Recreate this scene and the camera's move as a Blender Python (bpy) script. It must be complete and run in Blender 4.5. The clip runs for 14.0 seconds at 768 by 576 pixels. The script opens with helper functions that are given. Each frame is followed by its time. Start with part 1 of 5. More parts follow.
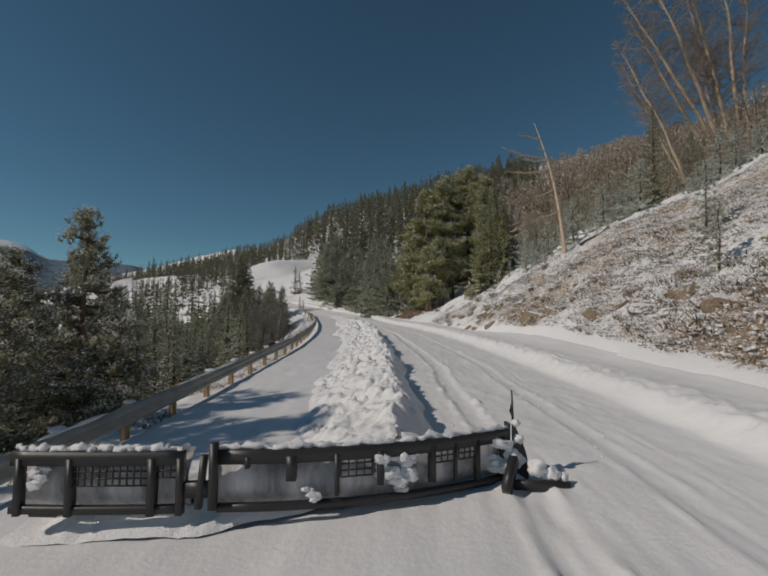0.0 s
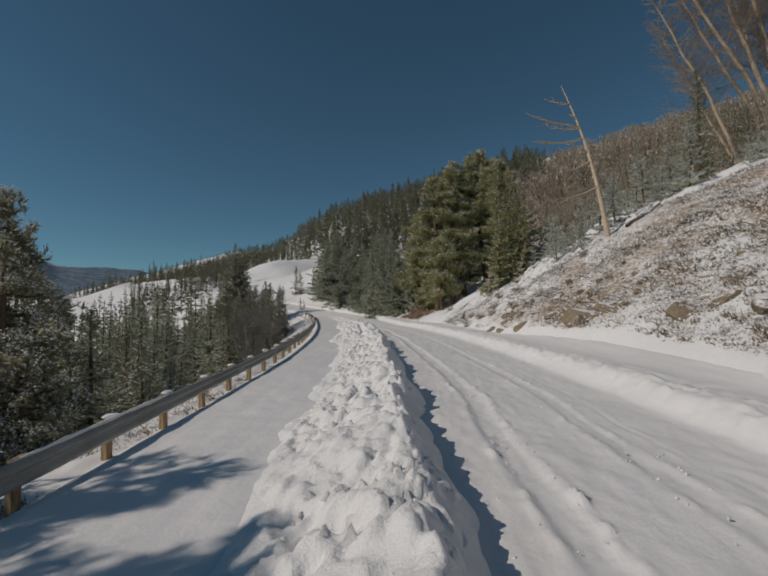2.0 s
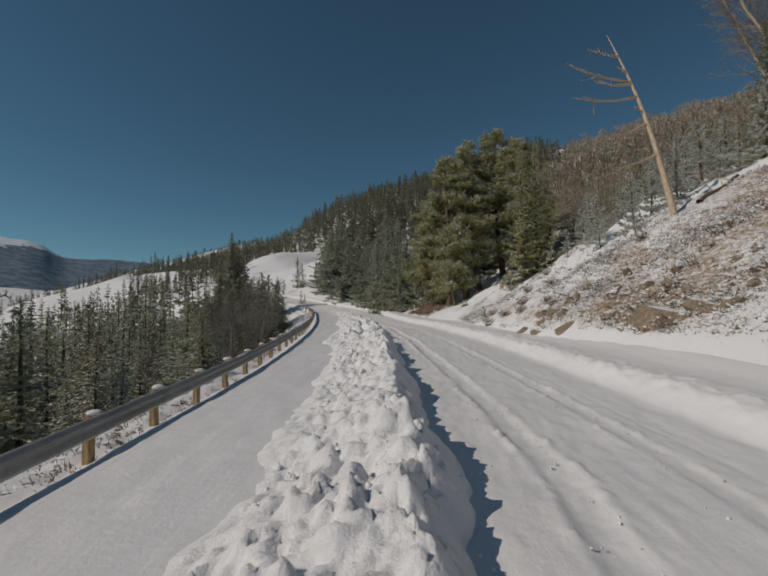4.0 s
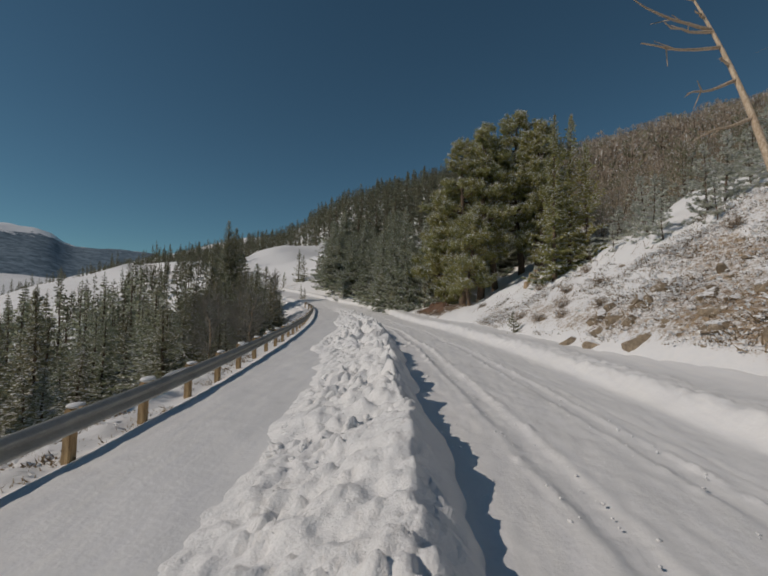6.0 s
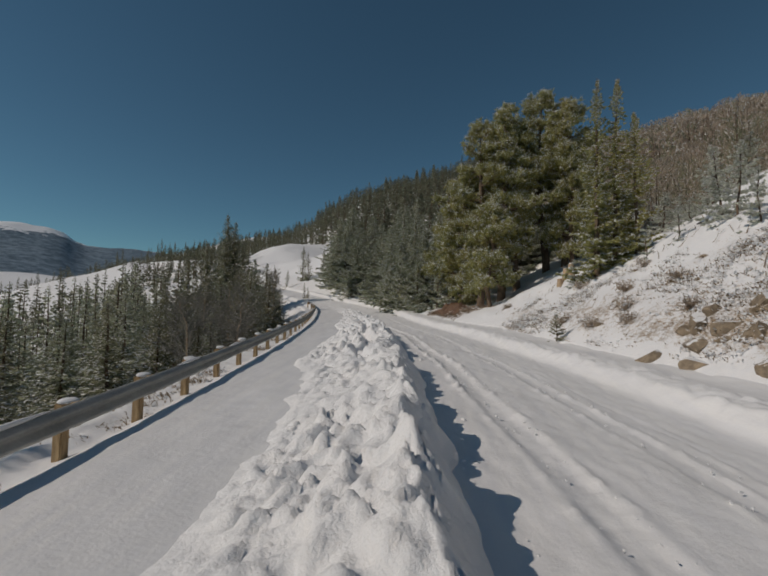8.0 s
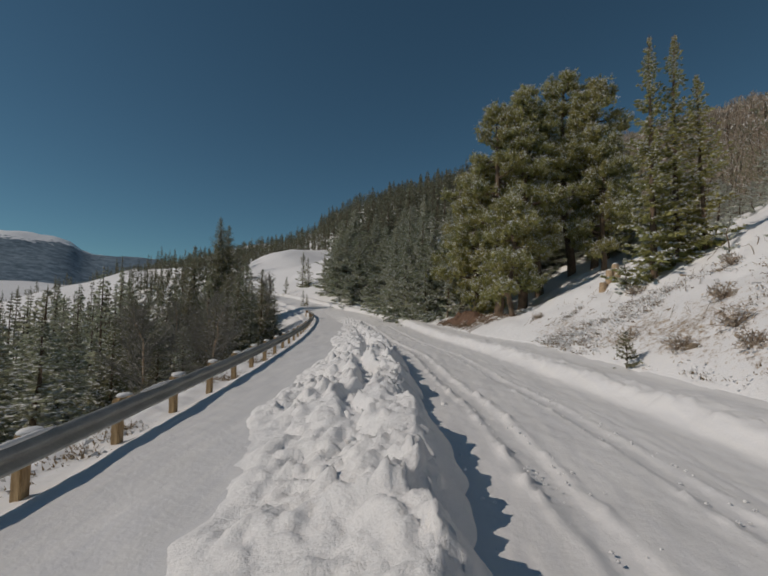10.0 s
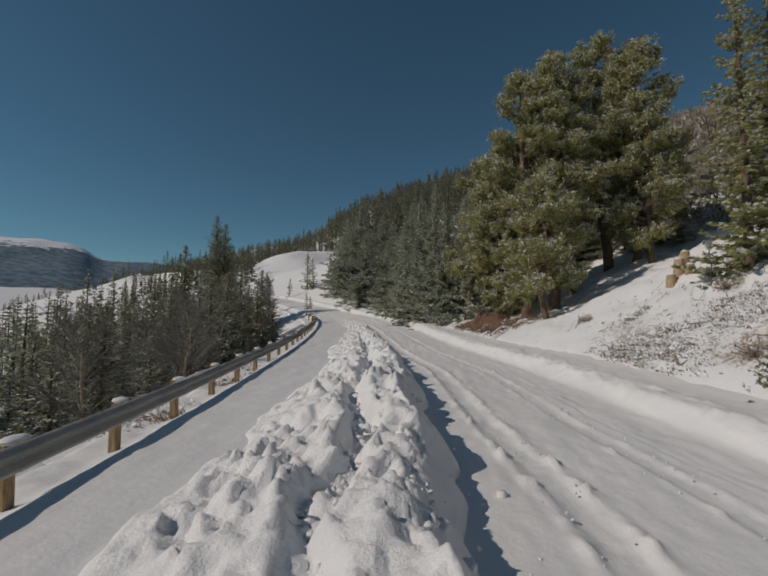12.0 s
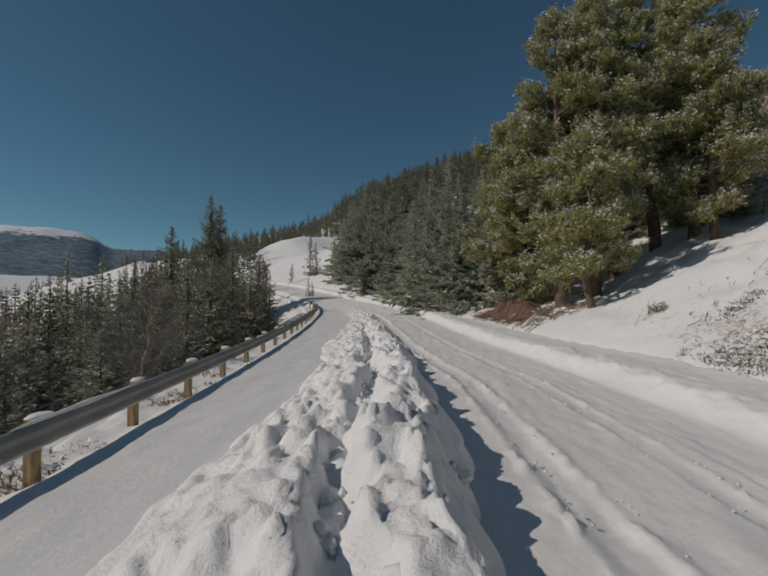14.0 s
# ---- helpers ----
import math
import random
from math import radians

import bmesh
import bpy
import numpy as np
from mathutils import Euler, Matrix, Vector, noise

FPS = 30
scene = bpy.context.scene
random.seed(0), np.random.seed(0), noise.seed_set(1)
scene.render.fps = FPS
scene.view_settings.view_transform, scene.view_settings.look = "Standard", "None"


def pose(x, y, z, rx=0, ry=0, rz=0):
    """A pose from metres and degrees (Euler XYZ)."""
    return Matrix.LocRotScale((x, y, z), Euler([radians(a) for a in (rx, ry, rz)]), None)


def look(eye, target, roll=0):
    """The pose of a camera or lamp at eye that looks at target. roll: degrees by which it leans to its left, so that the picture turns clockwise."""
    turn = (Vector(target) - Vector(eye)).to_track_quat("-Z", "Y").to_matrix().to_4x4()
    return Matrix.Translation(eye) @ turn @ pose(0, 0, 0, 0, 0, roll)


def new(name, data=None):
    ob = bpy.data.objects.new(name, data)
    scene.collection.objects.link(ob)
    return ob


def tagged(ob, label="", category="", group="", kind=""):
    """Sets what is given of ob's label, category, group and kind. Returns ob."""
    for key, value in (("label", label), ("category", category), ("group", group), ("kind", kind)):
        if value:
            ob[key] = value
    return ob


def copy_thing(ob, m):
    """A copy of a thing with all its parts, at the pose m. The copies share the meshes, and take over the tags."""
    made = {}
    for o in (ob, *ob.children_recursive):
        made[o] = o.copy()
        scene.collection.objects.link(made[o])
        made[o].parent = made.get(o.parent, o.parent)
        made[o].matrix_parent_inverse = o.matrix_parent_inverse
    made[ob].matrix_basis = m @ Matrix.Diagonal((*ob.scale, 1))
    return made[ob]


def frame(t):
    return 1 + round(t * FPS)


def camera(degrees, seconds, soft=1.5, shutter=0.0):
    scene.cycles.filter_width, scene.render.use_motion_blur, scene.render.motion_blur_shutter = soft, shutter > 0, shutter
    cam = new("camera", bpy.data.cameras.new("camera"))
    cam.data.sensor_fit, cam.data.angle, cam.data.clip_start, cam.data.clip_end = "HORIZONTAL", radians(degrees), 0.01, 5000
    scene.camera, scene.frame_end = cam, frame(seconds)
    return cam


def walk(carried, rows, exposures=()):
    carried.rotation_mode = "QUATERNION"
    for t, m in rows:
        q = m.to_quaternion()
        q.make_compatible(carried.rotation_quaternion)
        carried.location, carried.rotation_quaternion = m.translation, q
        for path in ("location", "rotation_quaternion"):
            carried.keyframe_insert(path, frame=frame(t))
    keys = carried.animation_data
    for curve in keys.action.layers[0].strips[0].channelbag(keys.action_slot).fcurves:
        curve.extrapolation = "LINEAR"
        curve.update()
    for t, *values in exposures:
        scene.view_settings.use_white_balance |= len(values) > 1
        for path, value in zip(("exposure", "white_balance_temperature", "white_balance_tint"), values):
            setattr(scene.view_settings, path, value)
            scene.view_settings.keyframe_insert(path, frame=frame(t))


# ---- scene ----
cam = camera(83.6, 14.0, soft=1.9)
PATH = [
    (0, (0.333, -0.361, 2.065), (0.309, 1.635, 2.189), 0.28),
    (0.5, (0.337, 0.585, 2.089), (0.305, 2.581, 2.218), -0.20),
    (1, (0.311, 1.515, 2.115), (0.272, 3.511, 2.243), -0.37),
    (1.5, (0.305, 2.469, 2.125), (0.263, 4.465, 2.238), -0.73),
    (2, (0.303, 3.371, 2.167), (0.254, 5.367, 2.287), -0.97),
    (2.5, (0.271, 4.320, 2.156), (0.217, 6.317, 2.259), -0.95),
    (3, (0.252, 5.217, 2.176), (0.188, 7.213, 2.274), -0.98),
    (5.5, (0.064, 9.521, 2.250), (-0.028, 11.517, 2.336), 0.93),
    (6, (0.022, 10.370, 2.258), (-0.076, 12.365, 2.341), 1.30),
    (6.5, (-0.028, 11.210, 2.252), (-0.133, 13.206, 2.334), 1.50),
    (7, (-0.083, 12.016, 2.250), (-0.195, 14.011, 2.335), 1.69),
    (7.5, (-0.120, 12.786, 2.244), (-0.242, 14.780, 2.331), 1.87),
    (8, (-0.164, 13.555, 2.250), (-0.299, 15.549, 2.335), 1.66),
    (10.5, (-0.423, 17.682, 2.474), (-0.588, 19.672, 2.598), 1.02),
    (11, (-0.466, 18.464, 2.491), (-0.641, 20.452, 2.623), 0.55),
    (11.5, (-0.523, 19.258, 2.499), (-0.711, 21.245, 2.629), 0.50),
    (12, (-0.565, 20.049, 2.507), (-0.764, 22.035, 2.627), 0.54),
    (12.5, (-0.655, 20.794, 2.520), (-0.865, 22.780, 2.629), 0.33),
    (13, (-0.738, 21.594, 2.530), (-0.956, 23.580, 2.624), 0.26),
    (13.5, (-0.814, 22.358, 2.535), (-1.039, 24.344, 2.611), 0.17),
    (14, (-0.897, 23.084, 2.528), (-1.128, 25.070, 2.588), 0.40),
]
walk(cam, [(t, look(eye, target, roll)) for t, eye, target, roll in PATH], [(0.0, -0.80, 6700, 10), (4.0, -0.84, 6700, 10), (14.0, -0.84, 6700, 10)])

# ---------------------------------------------------------------- world, sun
SUN_EL, SUN_TO = 37.0, Vector((0.945, 0.33, 0.0)).normalized()   # height of the sun; the way that shadows fall
sun_dir = Vector((SUN_TO.x * math.cos(radians(SUN_EL)), SUN_TO.y * math.cos(radians(SUN_EL)), -math.sin(radians(SUN_EL))))
sun_data = bpy.data.lights.new("sun", "SUN")
sun_data.energy, sun_data.angle, sun_data.color = 3.75, radians(0.55), (1.0, 0.90, 0.80)
sun = new("sun", sun_data)
sun.rotation_mode = "QUATERNION"
sun.rotation_quaternion = sun_dir.to_track_quat("-Z", "Y")
world = bpy.data.worlds.new("sky")
scene.world = world
world.use_nodes = True
wn = world.node_tree
sky = wn.nodes.new("ShaderNodeTexSky")
sky.sky_type, sky.sun_disc = "NISHITA", False
sky.sun_elevation = radians(SUN_EL)
sky.sun_rotation = math.atan2(-SUN_TO.x, -SUN_TO.y)
sky.altitude, sky.air_density, sky.dust_density, sky.ozone_density = 3000, 1.0, 0.3, 1.2
wn.nodes["Background"].inputs["Strength"].default_value = 0.083
hue = wn.nodes.new("ShaderNodeMix")   # the teal cast of the clear mountain sky
hue.data_type, hue.blend_type = "RGBA", "MULTIPLY"
hue.inputs[0].default_value, hue.inputs[7].default_value = 1.0, (0.71, 1.05, 1.0, 1.0)
wn.links.new(sky.outputs["Color"], hue.inputs[6])
wn.links.new(hue.outputs[2], wn.nodes["Background"].inputs["Color"])


# ---------------------------------------------------------------- materials
class Nodes:
    """A small wrapper that builds a principled material."""

    def __init__(self, name, rough=0.8, metal=0.0):
        self.mat = bpy.data.materials.new(name)
        self.mat.use_nodes = True
        self.tree = self.mat.node_tree
        self.bsdf = self.tree.nodes["Principled BSDF"]
        self.bsdf.inputs["Roughness"].default_value = rough
        self.bsdf.inputs["Metallic"].default_value = metal

    def node(self, kind, **values):
        n = self.tree.nodes.new(kind)
        for key, value in values.items():
            n.inputs[key].default_value = value
        return n

    def link(self, a, b):
        self.tree.links.new(a, b)

    def coords(self):
        return self.node("ShaderNodeTexCoord").outputs["Object"]

    def place(self):
        return self.node("ShaderNodeNewGeometry").outputs["Position"]

    def noise(self, vec, scale, detail=5.0, rough=0.55):
        n = self.node("ShaderNodeTexNoise", Scale=scale, Detail=detail, Roughness=rough)
        self.link(vec, n.inputs["Vector"])
        return n.outputs["Fac"]

    def ramp(self, fac, stops):
        r = self.node("ShaderNodeValToRGB")
        el = r.color_ramp.elements
        while len(el) < len(stops):
            el.new(0.5)
        for e, (at, col) in zip(el, stops):
            e.position = at
            e.color = (*col, 1) if len(col) == 3 else col
        self.link(fac, r.inputs["Fac"])
        return r.outputs["Color"]

    def mix(self, fac, a, b):
        m = self.tree.nodes.new("ShaderNodeMix")
        m.data_type = "RGBA"
        for sock, v in ((m.inputs[0], fac), (m.inputs[6], a), (m.inputs[7], b)):
            if isinstance(v, tuple):
                sock.default_value = (*v, 1)
            elif isinstance(v, (int, float)):
                sock.default_value = v
            else:
                self.link(v, sock)
        return m.outputs[2]

    def math(self, op, a, b=0.0):
        m = self.tree.nodes.new("ShaderNodeMath")
        m.operation = op
        for sock, v in ((m.inputs[0], a), (m.inputs[1], b)):
            if isinstance(v, (int, float)):
                sock.default_value = v
            else:
                self.link(v, sock)
        return m.outputs[0]

    def bump(self, height, strength=0.3, distance=0.02):
        b = self.node("ShaderNodeBump", Strength=strength, Distance=distance)
        self.link(height, b.inputs["Height"])
        self.link(b.outputs["Normal"], self.bsdf.inputs["Normal"])

    def colour(self, c):
        if isinstance(c, tuple):
            self.bsdf.inputs["Base Color"].default_value = (*c, 1)
        else:
            self.link(c, self.bsdf.inputs["Base Color"])
        return self.mat


def snow_material():
    m = Nodes("snow", 0.65)
    p = m.place()
    fine, mid, big = m.noise(p, 9.0, 8, 0.65), m.noise(p, 1.3, 5), m.noise(p, 0.25, 3)
    tone = m.mix(mid, (0.74, 0.75, 0.78), (0.84, 0.84, 0.84))
    tone = m.mix(m.math("MULTIPLY", big, 0.35), tone, (0.80, 0.78, 0.75))
    grain = m.noise(p, 38.0, 4, 0.6)
    m.bump(m.math("ADD", m.math("ADD", m.math("MULTIPLY", fine, 0.75), m.math("MULTIPLY", grain, 0.34)), mid), 0.62, 0.05)
    m.bsdf.inputs["Specular IOR Level"].default_value = 0.25
    return m.colour(tone)


def road_snow_material():
    """Driven snow: smooth, with fine streaks along the road and a faint grit."""
    m = Nodes("road_snow", 0.6)
    p = m.place()
    scale = m.node("ShaderNodeMapping")
    scale.inputs["Scale"].default_value = (7.0, 0.5, 1.0)
    m.link(p, scale.inputs["Vector"])
    streak, fine, big = m.noise(scale.outputs["Vector"], 1.0, 6, 0.6), m.noise(p, 14.0, 6, 0.65), m.noise(p, 0.4, 3)
    tone = m.mix(m.ramp(streak, [(0.35, (0, 0, 0)), (0.7, (1, 1, 1))]), (0.74, 0.74, 0.755), (0.805, 0.798, 0.79))
    tone = m.mix(m.math("MULTIPLY", m.ramp(big, [(0.45, (0, 0, 0)), (0.75, (1, 1, 1))]), 0.3), tone, (0.64, 0.635, 0.63))
    m.bump(m.math("ADD", m.math("MULTIPLY", fine, 0.34), m.math("MULTIPLY", streak, 0.10)), 0.5, 0.045)
    m.bsdf.inputs["Specular IOR Level"].default_value = 0.25
    return m.colour(tone)


def ground_material():
    """Snow that thins to dry grass, scree and soil where the mesh's cover attribute is low."""
    m = Nodes("hillside", 0.85)
    p = m.place()
    att = m.node("ShaderNodeAttribute")
    att.attribute_name = "bare"
    stretch = m.node("ShaderNodeMapping")
    stretch.inputs["Scale"].default_value = (1.0, 1.0, 1.6)
    m.link(p, stretch.inputs["Vector"])
    v = stretch.outputs["Vector"]
    patch, clump, fine = m.noise(v, 0.55, 4), m.noise(v, 7.5, 6, 0.65), m.noise(v, 24.0, 6, 0.72)
    cover = m.math("ADD", m.math("MULTIPLY", clump, 0.54), m.math("MULTIPLY", fine, 0.46))
    cover = m.math("ADD", cover, m.math("MULTIPLY", m.math("SUBTRACT", patch, 0.5), 0.35))
    cover = m.math("ADD", cover, m.math("MULTIPLY", m.math("SUBTRACT", att.outputs["Fac"], 0.5), 0.5))
    mask = m.ramp(cover, [(0.48, (0, 0, 0)), (0.61, (1, 1, 1))])
    soil = m.ramp(m.noise(v, 6.0, 5), [(0.3, (0.17, 0.12, 0.08)), (0.5, (0.31, 0.225, 0.145)), (0.7, (0.44, 0.335, 0.22))])
    white = m.mix(clump, (0.72, 0.73, 0.76), (0.84, 0.83, 0.82))
    m.bump(m.math("SUBTRACT", m.math("MULTIPLY", fine, 0.6), m.math("MULTIPLY", mask, 0.5)), 0.5, 0.08)
    m.bsdf.inputs["Specular IOR Level"].default_value = 0.2
    return m.colour(m.mix(mask, white, soil))


def foliage_material(name, dark, light, age):
    m = Nodes(name, 0.7)
    isle = m.node("ShaderNodeNewGeometry").outputs["Random Per Island"]
    big = m.noise(m.place(), 0.6, 3)
    tree = m.node("ShaderNodeObjectInfo").outputs["Random"]
    tone = m.mix(isle, dark, light)
    tone = m.mix(m.math("MULTIPLY", m.ramp(big, [(0.45, (0, 0, 0)), (0.7, (1, 1, 1))]), 0.55), tone, age)
    tone = m.mix(m.math("MULTIPLY", tree, 0.25), tone, dark)
    m.bsdf.inputs["Specular IOR Level"].default_value = 0.25
    thin = m.tree.nodes.new("ShaderNodeBsdfTranslucent")
    both = m.tree.nodes.new("ShaderNodeMixShader")
    both.inputs["Fac"].default_value = 0.5
    m.link(tone, thin.inputs["Color"])
    m.link(m.bsdf.outputs["BSDF"], both.inputs[1])
    m.link(thin.outputs["BSDF"], both.inputs[2])
    m.link(both.outputs["Shader"], m.tree.nodes["Material Output"].inputs["Surface"])
    return m.colour(tone)


def bark_material(name, dark, light, scale=6.0):
    m = Nodes(name, 0.85)
    p = m.coords()
    st = m.node("ShaderNodeMapping")
    st.inputs["Scale"].default_value = (4.0, 4.0, 0.8)
    m.link(p, st.inputs["Vector"])
    g = m.noise(st.outputs["Vector"], scale, 6, 0.65)
    m.bump(g, 0.5, 0.03)
    return m.colour(m.mix(m.ramp(g, [(0.35, (0, 0, 0)), (0.65, (1, 1, 1))]), dark, light))


def rock_material():
    m = Nodes("rock", 0.85)
    p = m.place()
    a, b = m.noise(p, 1.6, 4), m.noise(p, 9.0, 7, 0.65)
    tone = m.mix(a, (0.22, 0.17, 0.115), (0.42, 0.33, 0.225))
    tone = m.mix(m.ramp(b, [(0.42, (0, 0, 0)), (0.62, (1, 1, 1))]), m.mix(0.5, tone, (0.07, 0.055, 0.045)), tone)
    up = m.node("ShaderNodeSeparateXYZ")
    m.link(m.node("ShaderNodeNewGeometry").outputs["Normal"], up.inputs["Vector"])
    cap = m.math("ADD", up.outputs["Z"], m.math("MULTIPLY", m.math("SUBTRACT", b, 0.5), 0.9))
    tone = m.mix(m.ramp(cap, [(0.74, (0, 0, 0)), (0.88, (1, 1, 1))]), tone, (0.80, 0.80, 0.81))
    m.bump(b, 0.6, 0.06)
    return m.colour(tone)


def steel_material(name, dark, light, rough, metal):
    m = Nodes(name, rough, metal)
    p = m.place()
    a, b = m.noise(p, 2.2, 5), m.noise(p, 30.0, 4)
    m.bump(b, 0.15, 0.004)
    return m.colour(m.mix(m.math("ADD", m.math("MULTIPLY", a, 0.7), m.math("MULTIPLY", b, 0.3)), dark, light))


def mountain_material():
    m = Nodes("mountain", 0.9)
    p = m.place()
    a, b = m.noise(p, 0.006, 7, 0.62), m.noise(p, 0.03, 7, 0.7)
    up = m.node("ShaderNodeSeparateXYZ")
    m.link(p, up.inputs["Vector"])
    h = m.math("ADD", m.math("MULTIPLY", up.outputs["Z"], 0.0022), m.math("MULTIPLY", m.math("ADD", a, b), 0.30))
    # aerial haze is painted into the forest's base colour as slate blue
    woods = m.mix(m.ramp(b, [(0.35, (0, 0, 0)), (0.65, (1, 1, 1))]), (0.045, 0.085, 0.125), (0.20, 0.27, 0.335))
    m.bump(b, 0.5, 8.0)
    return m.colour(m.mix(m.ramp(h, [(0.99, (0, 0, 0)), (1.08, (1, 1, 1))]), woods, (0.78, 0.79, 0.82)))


SNOW, ROAD_SNOW, GROUND = snow_material(), road_snow_material(), ground_material()
PINE_GREEN = foliage_material("pine_needles", (0.22, 0.23, 0.10), (0.56, 0.54, 0.22), (0.50, 0.43, 0.18))
SPRUCE_GREEN = foliage_material("spruce_needles", (0.17, 0.18, 0.115), (0.42, 0.41, 0.265), (0.40, 0.35, 0.235))
FROST_GREEN = foliage_material("rimed_needles", (0.23, 0.26, 0.175), (0.57, 0.59, 0.43), (0.51, 0.49, 0.36))
RIMED = foliage_material("frost_coated_needles", (0.34, 0.37, 0.30), (0.76, 0.77, 0.68), (0.60, 0.58, 0.49))
FAR_GREEN = foliage_material("far_needles", (0.12, 0.135, 0.095), (0.30, 0.31, 0.215), (0.28, 0.255, 0.18))
DEAD_TWIG = foliage_material("dead_twigs", (0.36, 0.295, 0.235), (0.66, 0.56, 0.45), (0.50, 0.41, 0.32))
GREY_TWIG = foliage_material("grey_twigs", (0.22, 0.215, 0.195), (0.50, 0.485, 0.44), (0.36, 0.345, 0.31))
DRY_GRASS = foliage_material("dry_grass", (0.16, 0.12, 0.08), (0.42, 0.32, 0.20), (0.24, 0.185, 0.125))
BARK = bark_material("pine_bark", (0.06, 0.042, 0.03), (0.19, 0.13, 0.085))
DEAD_BARK = bark_material("weathered_wood", (0.34, 0.24, 0.155), (0.62, 0.51, 0.39))
CUT_WOOD = bark_material("cut_wood", (0.26, 0.175, 0.105), (0.56, 0.42, 0.27), 9.0)
POST_WOOD = bark_material("post_wood", (0.24, 0.16, 0.08), (0.46, 0.33, 0.18), 5.0)
ROCK = rock_material()
RED_SOIL = bark_material("red_soil", (0.07, 0.04, 0.027), (0.20, 0.115, 0.07), 2.0)
RAIL_STEEL = steel_material("galvanised_steel", (0.12, 0.125, 0.115), (0.50, 0.50, 0.475), 0.6, 0.2)
BLACK_STEEL = steel_material("black_paint", (0.012, 0.012, 0.013), (0.045, 0.043, 0.042), 0.45, 0.0)
MOUNTAIN = mountain_material()


# ---------------------------------------------------------------- mesh helpers
def mesh_from(name, verts, faces, mats, index=None, smooth=False):
    me = bpy.data.meshes.new(name)
    if isinstance(verts, np.ndarray):
        n, f = len(verts), np.asarray(faces, dtype=np.int32)
        k = f.shape[1]
        me.vertices.add(n)
        me.vertices.foreach_set("co", np.ascontiguousarray(verts, dtype=np.float32).ravel())
        me.loops.add(f.size)
        me.loops.foreach_set("vertex_index", f.ravel())
        me.polygons.add(len(f))
        me.polygons.foreach_set("loop_start", np.arange(0, f.size, k, dtype=np.int32))
        me.polygons.foreach_set("loop_total", np.full(len(f), k, dtype=np.int32))
    else:
        me.from_pydata(verts, [], faces)
    for m in mats:
        me.materials.append(m)
    if index is not None:
        me.polygons.foreach_set("material_index", np.asarray(index, dtype=np.int32))
    if smooth:
        me.polygons.foreach_set("use_smooth", np.ones(len(me.polygons), dtype=bool))
    me.update(calc_edges=True)
    return me


def part(name, data, material=None, parent=None, label=""):
    """One mesh object, of a bmesh or a mesh, under a thing or a part."""
    if isinstance(data, bmesh.types.BMesh):
        me = bpy.data.meshes.new(name)
        data.to_mesh(me)
        data.free()
    else:
        me = data
    if material and not me.materials:
        me.materials.append(material)
    ob = new(name, me)
    ob.parent = parent
    return tagged(ob, label)


class Geo:
    """Collects triangles, with a material index each."""

    def __init__(self):
        self.v, self.f, self.m, self.n = [], [], [], 0

    def add(self, verts, faces, mat=0):
        verts, faces = np.asarray(verts, float), np.asarray(faces, int)
        self.v.append(verts), self.f.append(faces + self.n), self.m.append(np.full(len(faces), mat))
        self.n += len(verts)

    def arrays(self):
        return np.concatenate(self.v), np.concatenate(self.f), np.concatenate(self.m)

    def mesh(self, name, mats, smooth=False):
        v, f, m = self.arrays()
        return mesh_from(name, v, f, mats, m, smooth)

    def tube(self, pts, radii, sides=5, mat=0):
        pts, radii = np.asarray(pts, float), np.asarray(radii, float)
        d = np.gradient(pts, axis=0)
        d /= np.linalg.norm(d, axis=1, keepdims=True) + 1e-9
        ref = np.where(np.abs(d[:, 2:3]) > 0.9, np.array([[1.0, 0, 0]]), np.array([[0, 0, 1.0]]))
        a = np.cross(d, ref)
        a /= np.linalg.norm(a, axis=1, keepdims=True) + 1e-9
        b = np.cross(d, a)
        ang = np.linspace(0, 2 * np.pi, sides, endpoint=False)
        ring = pts[:, None] + radii[:, None, None] * (np.cos(ang)[None, :, None] * a[:, None] + np.sin(ang)[None, :, None] * b[:, None])
        n, f = len(pts), []
        for i in range(n - 1):
            for j in range(sides):
                p, q = i * sides + j, i * sides + (j + 1) % sides
                f += [(p, q, q + sides), (p, q + sides, p + sides)]
        self.add(ring.reshape(-1, 3), f, mat)

    def blades(self, at, way, length, width, rng, mat=0):
        """Slim triangles from each point along each way."""
        n = len(at)
        side = np.cross(way, rng.normal(size=(n, 3)))
        side /= np.linalg.norm(side, axis=1, keepdims=True) + 1e-9
        v = np.stack([at - side * width[:, None], at + side * width[:, None], at + way * length[:, None]], 1)
        self.add(v.reshape(-1, 3), np.arange(3 * n).reshape(-1, 3), mat)


def unit(a):
    return a / (np.linalg.norm(a, axis=-1, keepdims=True) + 1e-9)


def value_noise(x, y, seed=0):
    """Smooth value noise, -1 to 1, on arrays."""
    xi, yi = np.floor(x).astype(np.int64), np.floor(y).astype(np.int64)
    fx, fy = x - xi, y - yi
    fx, fy = fx * fx * (3 - 2 * fx), fy * fy * (3 - 2 * fy)

    def h(i, j):
        k = (i * 374761393 + j * 668265263 + seed * 974634777) & 0x7FFFFFFF
        k = ((k ^ (k >> 13)) * 1274126177) & 0x7FFFFFFF
        return ((k ^ (k >> 16)) & 0xFFFF) / 32767.5 - 1.0

    return (h(xi, yi) * (1 - fx) + h(xi + 1, yi) * fx) * (1 - fy) + (h(xi, yi + 1) * (1 - fx) + h(xi + 1, yi + 1) * fx) * fy


